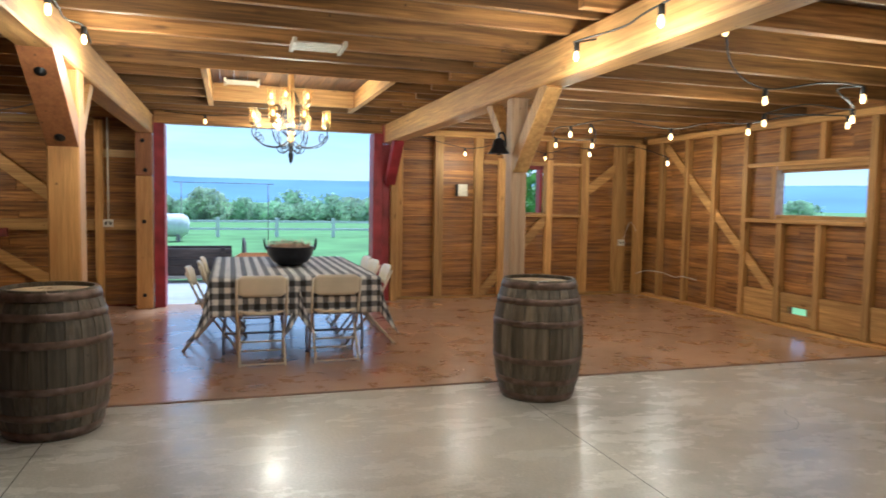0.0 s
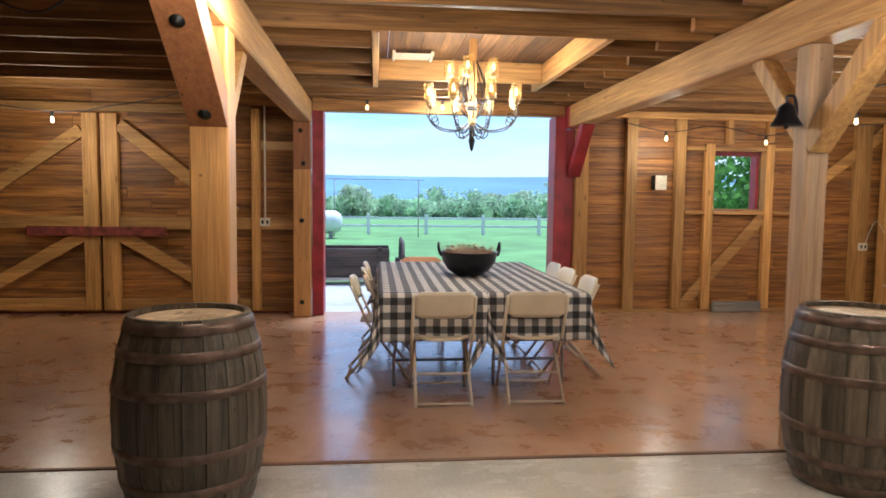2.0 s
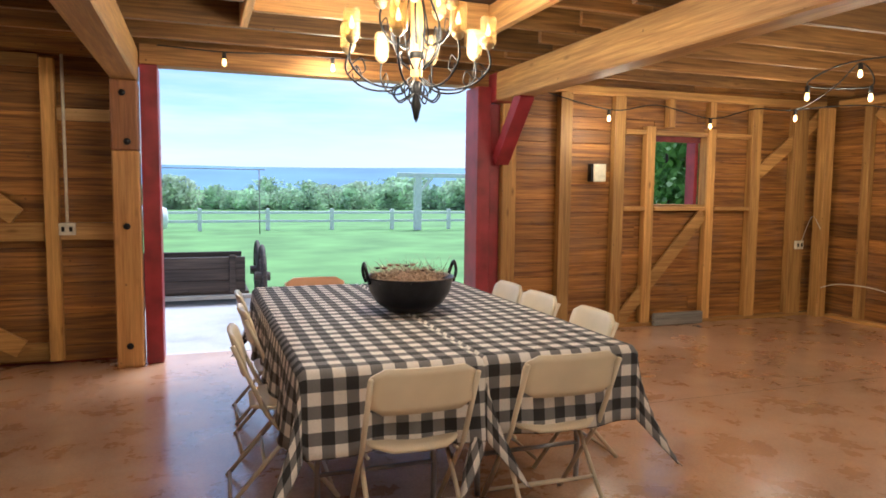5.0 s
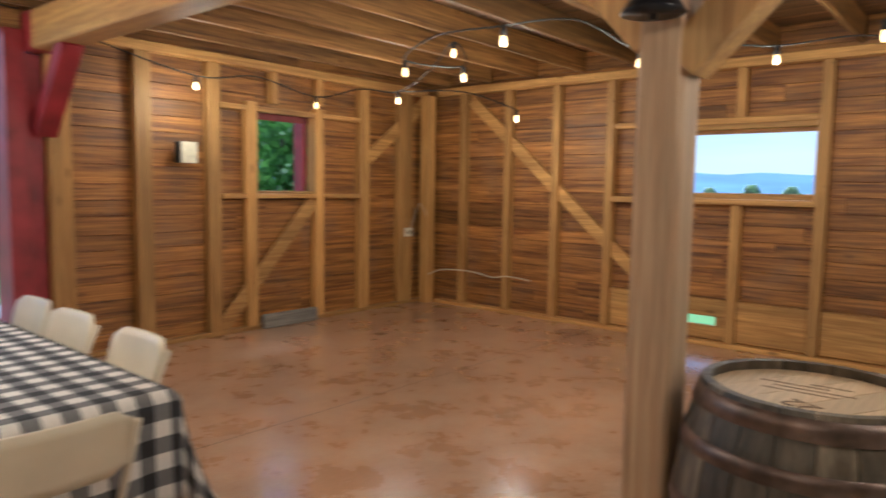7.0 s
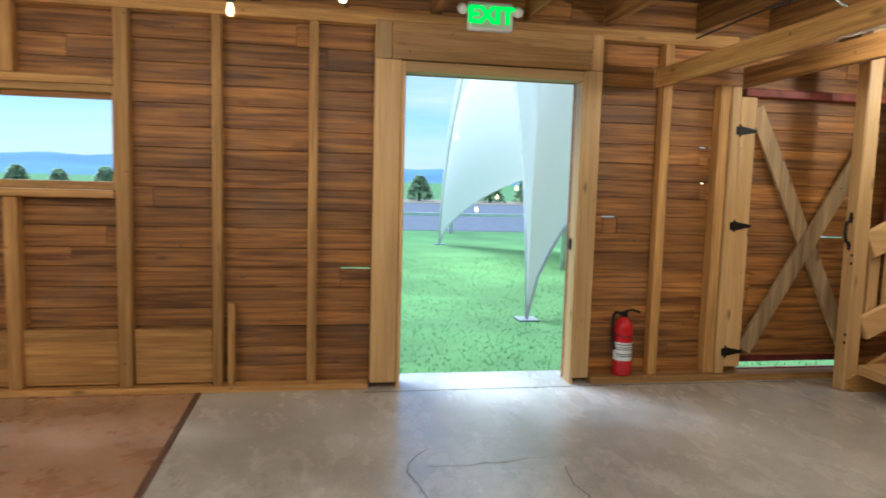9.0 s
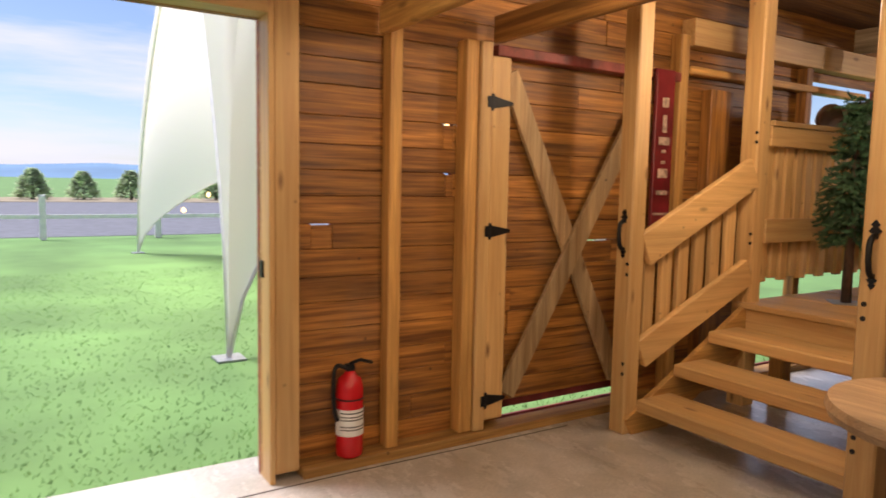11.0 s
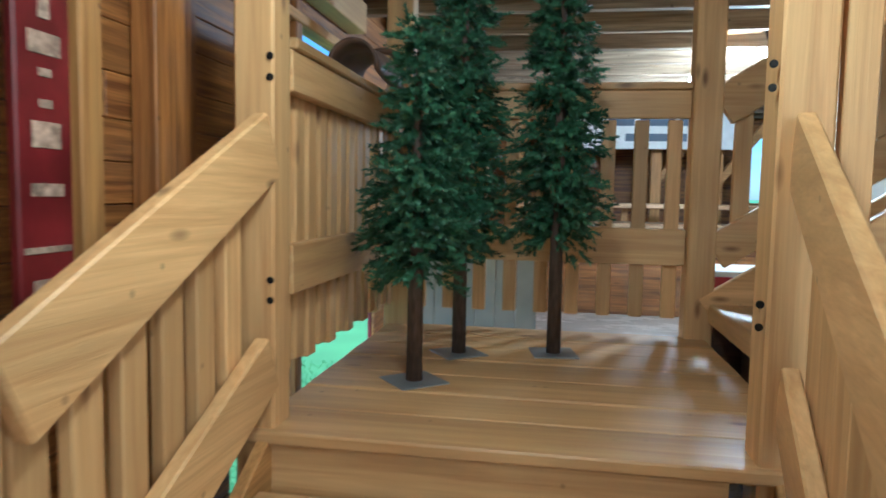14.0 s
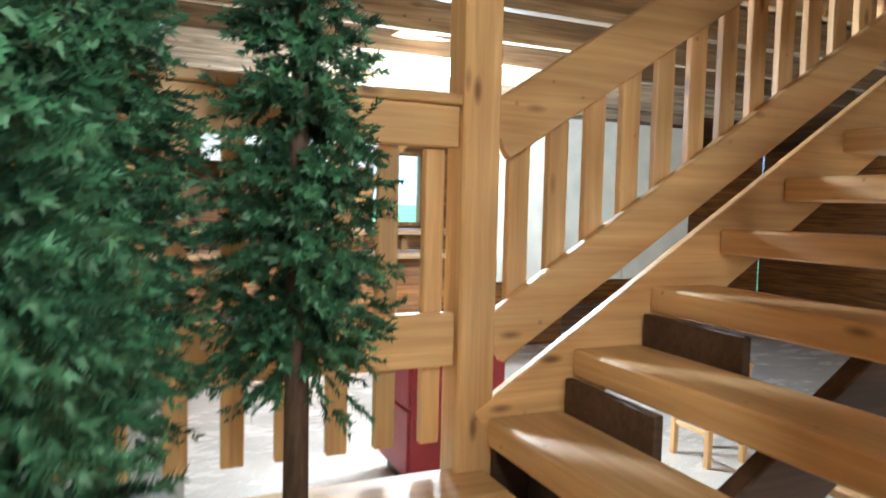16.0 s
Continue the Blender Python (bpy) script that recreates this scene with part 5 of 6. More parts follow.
for z in (1.88, 1.178, 0.22):
    h = []
    bm = bmesh.new()
    for dx in (0.0, 0.006):
        h.append([bm.verts.new((XR - 0.018 - dx, y, zz)) for y, zz in ((2.155, z + 0.034), (2.155, z - 0.034), (2.02, z - 0.008), (2.02, z + 0.008))])
    bm.faces.new(h[0]); bm.faces.new(h[1][::-1])
    for k in range(4):
        bm.faces.new((h[0][k], h[0][(k + 1) % 4], h[1][(k + 1) % 4], h[1][k]))
    tube(bm, [(XR - 0.026, 2.164, z - 0.045), (XR - 0.026, 2.164, z + 0.045)], 0.011, 8)
    bevel_box(bm, XR - 0.037, XR - 0.031, 2.168, 2.2, z - 0.03, z + 0.03, 0.002)
    part("strap_hinge", bm, BLACK, plank_door, "black iron strap hinge")
red_sign = thing("red_plank_sign", "tall dark red plank with faded white lettering", "sign", at=(7.655, 0.826, 0.97))
box("plank", red_sign, plain("sign_red", (0.16, 0.012, 0.016), 0.4, vary=0.25, scale=7), -0.015, 0.012, -0.086, 0.086, 0.0, 1.22, 0.005)
FADED = plain("faded_lettering", (0.42, 0.3, 0.22), 0.7, vary=0.4, scale=40)
for z0, z1, w in ((0.98, 1.04, 0.03), (0.82, 0.93, 0.018), (0.74, 0.79, 0.05), (0.69, 0.71, 0.02), (0.62, 0.64, 0.02), (0.53, 0.59, 0.045), (0.42, 0.45, 0.05), (0.29, 0.305, 0.075), (0.14, 0.23, 0.05)):
    box("lettering", red_sign, FADED, -0.0185, -0.0155, -w, w, z0, z1, 0.001)
for y0, y1, z0, z1, mm in ((0.537, 0.626, 0.05, 2.45, "z"), (0.05, 0.29, 0.05, 2.12, "z"), (-0.92, -0.84, 0.05, 2.45, "z")):
    box("stud", wall_east, STUD[mm] if y0 > 0.3 else WALLW["z"], XR + 0.001, XR + T - 0.002, y0, y1, z0, z1, 0.005)
box("rail", wall_east, STUD["y"], XR - 0.01, XR + T - 0.004, -1.7, 0.53, 2.2, 2.25, 0.005)
box("rail", wall_east, NEWW["y"], XR - 0.03, XR + T - 0.004, -1.9, 0.53, 2.38, 2.56, 0.005)
box("ledger_1", wall_east, STUD["x"], 4.2, XR, 2.79, 2.84, 2.16, 2.29, 0.006)
box("ledger_2", wall_east, JOIST["x"], 4.2, XR, 2.1, 2.15, 2.2, 2.34, 0.006)

# door pulls on the newels
def pull(at):
    ob = thing("door_pull", "black wrought iron pull with spade-shaped ends", "handle", group="pulls on the newel posts", at=at)
    for s in (-1, 1):
        bm = bmesh.new()
        pts = [(0, 0.075), (0.018, 0.05), (0.008, 0.04), (0.026, 0.018), (0.012, 0.006), (0.012, -0.02), (-0.012, -0.02), (-0.012, 0.006), (-0.026, 0.018), (-0.008, 0.04), (-0.018, 0.05)]
        k = 1.0 if s > 0 else 0.8
        a = [bm.verts.new((x * k, 0.0, s * (0.085 + z * 0.82 * k))) for x, z in pts]
        b_ = [bm.verts.new((x * k, 0.006, s * (0.085 + z * 0.82 * k))) for x, z in pts]
        bm.faces.new(a); bm.faces.new(b_[::-1])
        for i in range(len(pts)):
            j = (i + 1) % len(pts)
            bm.faces.new((a[i], a[j], b_[j], b_[i]))
        part("plate", bm, BLACK, ob)
    bm = bmesh.new()
    tube(bm, smooth_line([(0, 0.006, 0.083), (0, 0.036, 0.06), (0, 0.042, 0.0), (0, 0.03, -0.06), (0, 0.006, -0.083)], 6), 0.012, 8)
    part("grip", bm, BLACK, ob, smooth=True)
    return ob


pull((7.375, 1.432, 1.165))
pull((6.022, 1.457, 1.178))


def bolt_pair(x, y, zs, axis):
    for z in zs:
        bm = bmesh.new()
        rot = Matrix.Rotation(radians(-90 if axis == "y" else 90), 4, "X" if axis == "y" else "Y")
        lathe(bm, [(0.011, 0.0), (0.011, 0.003), (0.004, 0.004)], 10, Matrix.Translation((x, y, z)) @ rot)
        part("bolt", bm, BLACK, stair)


bolt_pair(7.31, 0.342, (1.80, 1.74, 1.15, 1.09), "y")
bolt_pair(7.34, 1.432, (1.0, 0.94, 0.42, 0.36), "y")
bolt_pair(6.045, 1.457, (0.98, 0.92, 0.42, 0.36), "y")
bolt_pair(5.95, 0.342, (1.70, 1.76, 1.14, 1.08), "y")

# ---- things: slim spruces on the landing ----
NEEDLE = plain("spruce_needles", (0.05, 0.128, 0.058), 0.6, vary=0.5, scale=14, bump=0)
BARK = plain("brown_trunk", (0.075, 0.045, 0.03), 0.75, vary=0.3, scale=30, stretch=(3, 3, 0.6))
PLATE = plain("galvanised_plate", (0.34, 0.37, 0.4), 0.4, 0.6, vary=0.1)


def spruce(at, height, z_low, radius, seed, label, turn):
    ob = thing("artificial_spruce", label, "artificial tree", group="slim spruces on the landing", at=at)
    rnd = random.Random(seed)
    box("base_plate", ob, PLATE, -0.1, 0.1, -0.1, 0.1, 0.0, 0.006, 0.002, m=Matrix.Rotation(radians(turn), 4, "Z"))
    bm = bmesh.new()
    lathe(bm, [(0.032, 0.006), (0.028, height * 0.4), (0.018, height * 0.75), (0.004, height)], 12)
    part("trunk", bm, BARK, ob, smooth=True)
    verts, faces = [], []

    def sprig(p, d, ln):
        d = d.normalized()
        side = d.cross(Vector((0, 0, 1)))
        side = side.normalized() if side.length > 0.01 else Vector((1, 0, 0))
        upv = side.cross(d)
        n = int(ln / 0.0075)
        for i in range(n):
            q = p + d * ln * i / n
            for _ in range(3):
                a = rnd.uniform(0, 6.283)
                nd = (d * 0.75 + side * math.cos(a) + upv * math.sin(a)).normalized() * rnd.uniform(0.016, 0.027)
                w = nd.cross(d).normalized() * 0.005
                k = len(verts)
                verts.extend((q - w, q + w, q + nd))
                faces.append((k, k + 1, k + 2))

    z = z_low
    while z < height:
        f = (z - z_low) / (height - z_low)
        r = 0.86 * radius * (1.0 - 0.7 * f**1.7) * (0.75 + 0.25 * min(1, f / 0.08))
        for _ in range(max(6, int(15 * (1 - 0.4 * f)))):
            a = rnd.uniform(0, 6.283)
            rr = r * rnd.uniform(0.55, 1.2)
            out = Vector((math.cos(a), math.sin(a), rnd.uniform(-0.75, 0.2)))
            start = Vector((0, 0, z + rnd.uniform(-0.03, 0.03)))
            n = max(2, int(rr / 0.05))
            for i in range(n):
                p = start + out * rr * (i + 0.3) / n
                sprig(p, out + Vector((rnd.uniform(-0.7, 0.7), rnd.uniform(-0.7, 0.7), rnd.uniform(-0.4, 0.5))), rnd.uniform(0.055, 0.1))
            sprig(start + out * rr * 0.75, out, rr * 0.3 + 0.02)
        z += 0.032
    me = mesh_from("foliage", verts, faces, NEEDLE)
    o = new("foliage", me)
    o.parent = ob
    return ob


spruce((7.0, -0.27, 0.70), 1.32, 0.45, 0.235, 31, "slim artificial green spruce on a grey base plate", 40)
spruce((6.9, -0.76, 0.70), 1.9, 0.54, 0.23, 32, "tall slim artificial green spruce on a grey base plate", 35)
spruce((6.48, -0.86, 0.70), 1.8, 0.56, 0.24, 33, "tall slim artificial green spruce on a grey base plate", 10)

# ---- things: round table by the stairs ----
spool = thing("round_table", "round rough wood slab table beside the stairs", "table", at=(5.46, 1.87, 0))
bm = bmesh.new()
lathe(bm, [(0.40, 0.70), (0.43, 0.705), (0.44, 0.73), (0.43, 0.757), (0.40, 0.76)], 36)
part("tabletop", bm, wood("chipboard", "x", (0.4, 0.24, 0.11), (0.55, 0.36, 0.19), stain=0.45, knots=0.9), spool)
bm = bmesh.new()
lathe(bm, [(0.2, 0.0), (0.16, 0.12), (0.14, 0.4), (0.18, 0.7)], 20)
part("pedestal", bm, STUD["z"], spool, smooth=True)

# ---- setting: sheet added behind the boards to keep daylight out of the seams ----
BACKING = plain("red_backing_sheet", (0.2, 0.03, 0.03), 0.7, vary=0.3, scale=6)


def siding(name, axis, lo, hi, at, holes, z_top=2.95):
    bm = bmesh.new()
    cuts = sorted({lo, hi, *[h[0] for h in holes], *[h[1] for h in holes]})
    for a, b in zip(cuts, cuts[1:]):
        zs = [(-0.02, z_top)]
        for h in holes:
            if h[0] <= a + 1e-6 and b <= h[1] + 1e-6:
                zs = [q for z0, z1 in zs for q in ((z0, min(z1, h[2])), (max(z0, h[3]), z1)) if q[1] - q[0] > 0.01]
        for z0, z1 in zs:
            if axis == "x":
                bevel_box(bm, a, b, at, at + 0.02, z0, z1, 0.001)
            else:
                bevel_box(bm, at, at + 0.02, a, b, z0, z1, 0.001)
    return tagged(part(name, bm, BACKING), "added red backing sheet that keeps daylight out of the board seams", "siding", kind="structure")


siding("backing_north_1", "x", 3.42, XR + 0.12, YF + T + 0.033, [WN])
def seam_holes(slits, seed):
    """Openings in the backing sheet behind the chipped board seams."""
    out = []
    for u0, u1, z in slits:
        top = [q for q in course_rows(2.95, seed=seed) if q[0] < z <= q[1]][0][1]
        out.append((u0, u1, top - 0.012, top + 0.006))
    return out


siding("backing_north_2", "x", XL, 0.08, YF + T + 0.033, seam_holes(SLITS_N, 4))
siding("backing_east", "y", YB, YF + 0.12, XR + T + 0.033, [WE, DE, GAP_E, (0.99, 1.99, 0.05, 0.1), (-2.05, -1.08, 1.95, 2.33), (-2.6, -0.35, 0.05, 1.0)] + seam_holes(SLITS_E, 7))

# ---- bar room beyond the landing ----
wall_south = box("wall_south", None, WALLW["x"], 3.75, XR + 0.1, YB - 0.14, YB, 0, 2.95, 0.004)
for a, b, c, d in ((XL, 2.9, 0, 2.95), (2.9, 3.75, 0, 1.3), (2.9, 3.75, 2.42, 2.95)):
    wp = box("plank", wall_south, WALLW["x"], a, b, YB - 0.14, YB, c, d, 0.004)
south_window = thing("window_5", "open window in the far wall of the bar room", "window", kind="structure")
for a, b, c, d in ((2.9, 2.96, 1.3, 2.42), (3.69, 3.75, 1.3, 2.42), (2.96, 3.69, 1.3, 1.36), (2.96, 3.69, 2.36, 2.42)):
    box("window_frame", south_window, STUD["z"], a + 0.002, b - 0.002, YB - 0.12, YB + 0.02, c + 0.002, d - 0.002, 0.004)
tagged(wall_south, "far plank wall of the bar room", "wall", kind="structure")
PALE = plain("pale_panel", (0.42, 0.4, 0.34), 0.6, vary=0.12, scale=3)
REDCAB = plain("cabinet_red", (0.32, 0.02, 0.025), 0.4, vary=0.12)
SLAB = wood("live_edge_slab", "x", (0.42, 0.25, 0.12), (0.62, 0.42, 0.22), rough=0.35, stain=0.3)
CHROME = plain("chrome", (0.6, 0.6, 0.62), 0.2, 1.0, vary=0.05)


def cabinet(x0, x1, y0, y1, h, label):
    ob = thing("cabinet", label, "cabinet", group="red bar cabinets")
    box("body", ob, REDCAB, x0, x1, y0, y1, 0.08, h - 0.042, 0.005)
    box("plinth", ob, BLACK, x0 + 0.03, x1 - 0.03, y0 + 0.03, y1 - 0.03, 0.0, 0.079, 0.003)
    n = max(1, round((y1 - y0) / 0.5))
    for k in range(n):
        a, b = y0 + (y1 - y0) * k / n, y0 + (y1 - y0) * (k + 1) / n
        d = box("drawer", ob, REDCAB, x1 + 0.001, x1 + 0.02, a + 0.01, b - 0.01, 0.5, h - 0.06, 0.004)
        bm = bmesh.new()
        tube(bm, [(x1 + 0.02, a + 0.12, 0.72), (x1 + 0.05, a + 0.13, 0.72), (x1 + 0.05, b - 0.13, 0.72), (x1 + 0.02, b - 0.12, 0.72)], 0.006, 6)
        part("handle", bm, CHROME, d, "chrome bar handle", smooth=True)
    for k in range(n):
        a, b = y0 + (y1 - y0) * k / n, y0 + (y1 - y0) * (k + 1) / n
        box("door", ob, REDCAB, x1 + 0.001, x1 + 0.02, a + 0.01, b - 0.01, 0.1, 0.48, 0.004)
    return ob


cabinet(4.89, 5.47, -3.2, -2.7, 0.92, "dark red cabinet with chrome drawer handles")
wt = box("worktop", None, plain("white_laminate", (0.7, 0.7, 0.68), 0.35, vary=0.05), 4.86, 5.52, -3.23, -2.67, 0.88, 0.92, 0.006)
tagged(wt, "pale laminate worktop on the red cabinets", "worktop")
bar = thing("bar_counter", "bar counter with thick live-edge wood top", "bar")
box("front", bar, WALLW["x"], 2.2, 7.0, -6.3, -6.15, 0.0, 1.05, 0.006)
box("back_shelf", bar, SLAB, 2.2, 7.0, -6.9, -6.5, 1.28, 1.34, 0.01)
box("top", bar, SLAB, 2.15, 7.05, -6.5, -5.95, 1.051, 1.115, 0.015)
for x in (2.4, 4.0, 5.6, 6.8):
    box("shelf_leg", bar, STUD["z"], x, x + 0.08, -6.75, -6.67, 1.116 if x < 0 else 0.0, 1.279, 0.004)
banner = thing("banner", "white banner with dark lettering hung above the bar", "banner", at=(5.25, -7.1, 2.05))
box("cloth", banner, plain("banner_white", (0.75, 0.74, 0.7), 0.7, vary=0.05), -1.0, 1.0, 0, 0.006, 0.0, 0.5, 0.002)
DARKT = plain("dark_lettering", (0.1, 0.12, 0.16), 0.6, vary=0.05)
for x0, x1, zz in ((-0.62, -0.3, 0.3), (-0.24, 0.2, 0.3), (0.27, 0.6, 0.3), (-0.4, 0.38, 0.1)):
    box("lettering_bar", banner, DARKT, x0, x1, 0.007, 0.009, zz, zz + 0.1, 0.0005)
for a, b in (((4.3, -7.6), (4.3, -7.6)), ((6.9, -7.6), (6.9, -7.6)), ((5.1, -7.6), (5.1, -7.6))):
    p_ = box("post_5", None, STUD["z"], a[0], a[0] + 0.14, a[1], a[1] + 0.14, 0, 2.58, 0.006)
    tagged(p_, "timber post behind the bar", "post", kind="structure")
    timber("brace", p_, STUD["x"], (a[0] + 0.07, a[1] + 0.07, 1.6), (a[0] - 0.6, a[1] + 0.07, 2.5), 0.1, 0.09, side=(0, 1, 0))
part_ = thing("partition", "low partition of whitewashed vertical planks", "partition", kind="structure")
for k in range(7):
    box("plank", part_, PALE, 6.62 + 0.16 * k, 6.775 + 0.16 * k, -3.05, -3.02, 0.0, 0.98, 0.004)
pale_wall = thing("panel_wall", "pale panelled wall beside the bar room", "wall", kind="structure")
for k in range(3):
    box("panel", pale_wall, PALE, 1.74 + 0.82 * k, 2.54 + 0.82 * k, -4.66, -4.62, 0.95, 2.45, 0.004)
# ceiling fan with lamps
def ceiling_fan(at, label):
    ob = thing("ceiling_fan", label, "ceiling fan", group="ceiling fans", at=at)
    bm = bmesh.new()
    lathe(bm, [(0.02, 0.178), (0.02, 0.16), (0.09, 0.14), (0.1, 0.08), (0.09, 0.03), (0.03, 0.01)], 20)
    part("motor", bm, BLACK, ob, smooth=True)
    for k in range(4):
        m = Matrix.Rotation(radians(20 + 90 * k), 4, "Z") @ Matrix.Rotation(radians(9), 4, "X")
        box("blade", ob, JOIST["x"], 0.12, 0.52, -0.065, 0.065, 0.075, 0.083, 0.003, m=m)
    for k in range(3):
        a = 2.1 * k + 0.4
        bm = bmesh.new()
        lathe(bm, [(0.018, 0.0), (0.03, -0.02), (0.055, -0.09), (0.052, -0.095), (0.02, -0.03)], 14, Matrix.Translation((0.09 * math.cos(a), 0.09 * math.sin(a), 0.0)))
        part("lamp_shade", bm, LAMPG, ob, "glowing frosted lamp shade", smooth=True)
    return ob


LAMPG = plain("frosted_lamp", (0.9, 0.9, 0.85), 0.4, vary=0.0, bump=0, emit=(1.0, 0.92, 0.78), power=9)
FANS = [(4.88, -3.5, 2.61), (5.15, -4.75, 2.61)]
for p in FANS:
    ceiling_fan(p, "dark ceiling fan with three lit frosted lamp shades")
for x, y in ((4.4, -0.9), (4.2, 0.3), (3.4, -2.6)):
    st = thing("bar_stool", "pale wooden stool with square legs", "stool", group="stools under the stairs", at=(x, y, 0))
    box("seat", st, NEWW["x"], -0.18, 0.18, -0.18, 0.18, 0.62, 0.66, 0.008)
    for sx in (-1, 1):
        for sy in (-1, 1):
            box("leg", st, NEWW["z"], sx * 0.15 - 0.02, sx * 0.15 + 0.02, sy * 0.15 - 0.02, sy * 0.15 + 0.02, 0, 0.619, 0.004)
        box("rung", st, NEWW["y"], sx * 0.15 - 0.012, sx * 0.15 + 0.012, -0.13, 0.13, 0.2, 0.23, 0.003)

# saddle lying on the railing
saddle = thing("saddle", "brown leather saddle lying over the landing rail", "saddle", at=(7.34, -0.78, 1.886))
LEATHER = plain("brown_leather", (0.11, 0.06, 0.035), 0.45, vary=0.3, scale=9)
verts, faces = [], []
for j in range(13):
    v = -1 + 2 * j / 12
    for i in range(15):
        u = -1 + 2 * i / 14
        a = u * 1.75
        rr = 0.15 + 0.03 * math.cos(v * 3.0)
        verts.append((rr * math.sin(a) * 0.9, v * 0.24, 0.03 + rr * (math.cos(a) - 0.2) * 0.9 + 0.05 * v * v))
for j in range(12):
    for i in range(14):
        k = j * 15 + i
        faces.append((k, k + 1, k + 16, k + 15))
so = new("seat", mesh_from("seat", verts, faces, LEATHER, True))
so.parent = saddle
sm = so.modifiers.new("leather_thickness", "SOLIDIFY")
sm.thickness = 0.012
bm = bmesh.new()
tube(bm, smooth_line([(-0.1, -0.22, 0.1), (-0.05, -0.26, 0.2), (0.05, -0.26, 0.2), (0.1, -0.22, 0.1)], 6), 0.018, 8)
part("cantle", bm, LEATHER, saddle, smooth=True)

# ---- outdoors north ----
apron = box("pavement_1", None, concrete("apron_concrete", (0.42, 0.42, 0.42), (0.5, 0.5, 0.5), 0.4, 0.7, 0.4), -3.0, 6.2, YF + 0.23, 14.1, -0.16, -0.03, 0.006)
tagged(apron, "pale concrete apron outside the barn doorway", "pavement", kind="structure")
sill_n = box("threshold_1", None, GREYC, 0.2, 3.3, YF + 0.141, YF + 0.229, -0.14, -0.004, 0.003)
tagged(sill_n, "concrete threshold of the barn doorway", "threshold", kind="structure")
sill_e = box("threshold_2", None, GREYC, XR + 0.141, XR + 0.36, 3.2, 4.85, -0.14, -0.006, 0.003)
tagged(sill_e, "concrete threshold of the exit doorway", "threshold", kind="structure")
OLDW = wood("grey_old_wood", "x", (0.05, 0.04, 0.035), (0.13, 0.1, 0.08), rough=0.75, stain=0.5, knots=0.6)
cart = thing("old_wagon", "old dark plank wagon body with spoked wheels", "wagon", at=(0, 13.75, 0))
for k in range(3):
    box("plank", cart, OLDW, -1.3, 1.2, 0.0, 0.045, 0.12 + 0.152 * k, 0.27 + 0.152 * k, 0.008)
    box("plank", cart, OLDW, -1.3, 1.2, 0.8, 0.845, 0.12 + 0.152 * k, 0.27 + 0.152 * k, 0.008)
box("bed", cart, OLDW, -1.35, 1.25, 0.046, 0.8, 0.08, 0.118, 0.006)
box("sill_board", cart, PALE, -1.5, 1.3, -0.12, -0.002, 0.04, 0.09, 0.006, "pale weathered foot board")
for k in range(3):
    box("upright", cart, OLDW, -0.9 + 0.95 * k, -0.82 + 0.95 * k, -0.03, -0.001, 0.1, 0.6, 0.006)


def wagon_wheel(x, y):
    w = bmesh.new()
    rim = []
    for i in range(29):
        a = 2 * math.pi * i / 28
        rim.append((x, y + 0.4 * math.cos(a), 0.3 + 0.4 * math.sin(a)))
    tube(w, rim, 0.028, 8)
    ob = part("wheel", w, OLDW, cart, smooth=True)
    h = bmesh.new()
    tube(h, [(x - 0.1, y, 0.3), (x + 0.1, y, 0.3)], 0.06, 12)
    part("hub", h, OLDW, ob)
    for i in range(12):
        a = 2 * math.pi * i / 12
        s = bmesh.new()
        tube(s, [(x, y + 0.05 * math.cos(a), 0.3 + 0.05 * math.sin(a)), (x, y + 0.385 * math.cos(a), 0.3 + 0.385 * math.sin(a))], 0.014, 6)
        part("spoke", s, OLDW, ob)


wagon_wheel(1.42, 0.05)
wagon_wheel(1.42, 0.85)
wagon_wheel(-1.6, 0.4)
FENCEW = plain("white_fence_paint", (0.72, 0.73, 0.74), 0.6, vary=0.08)
fence = thing("fence", "white post and rail fence across the lawn", "fence")
for k in range(-14, 16):
    x = 3.07 + 2.4 * k
    box("post", fence, FENCEW, x - 0.07, x + 0.07, 30.6, 30.74, -0.1, 0.72, 0.01)
    for z in (0.2, 0.52):
        box("rail", fence, FENCEW, x + 0.071, x + 2.329, 30.64, 30.7, z, z + 0.09, 0.006)
arch = thing("gate_arch", "tall white timber gateway arch on the lawn", "arch")
for x in (8.73, 13.2):
    box("post", arch, FENCEW, x - 0.13, x + 0.13, 29.9, 30.16, -0.1, 1.95, 0.01)
    s = 1 if x < 10 else -1
    timber("brace", arch, FENCEW, (x + 0.1 * s, 30.03, 1.4), (x + 0.6 * s, 30.03, 1.94), 0.1, 0.1, side=(0, 1, 0))
box("beam", arch, FENCEW, 7.9, 14.0, 29.93, 30.13, 1.951, 2.13, 0.01)
POLEW = plain("grey_pole", (0.3, 0.28, 0.26), 0.7, vary=0.2)
hf = thing("pole_frame", "thin grey pole frame standing in the field", "frame")
for x in (-0.6, 2.6):
    bm = bmesh.new()
    tube(bm, [(x, 28.5, -0.1), (x, 28.5, 2.1)], 0.02, 8)
    part("pole", bm, POLEW, hf, smooth=True)
bm = bmesh.new()
tube(bm, [(-0.9, 28.5, 2.1), (2.8, 28.5, 2.1)], 0.016, 8)
part("crossbar", bm, POLEW, hf, smooth=True)
tank = thing("propane_tank", "white horizontal tank standing on the grass", "tank", at=(-1.2, 27.5, 0))
bm = bmesh.new()
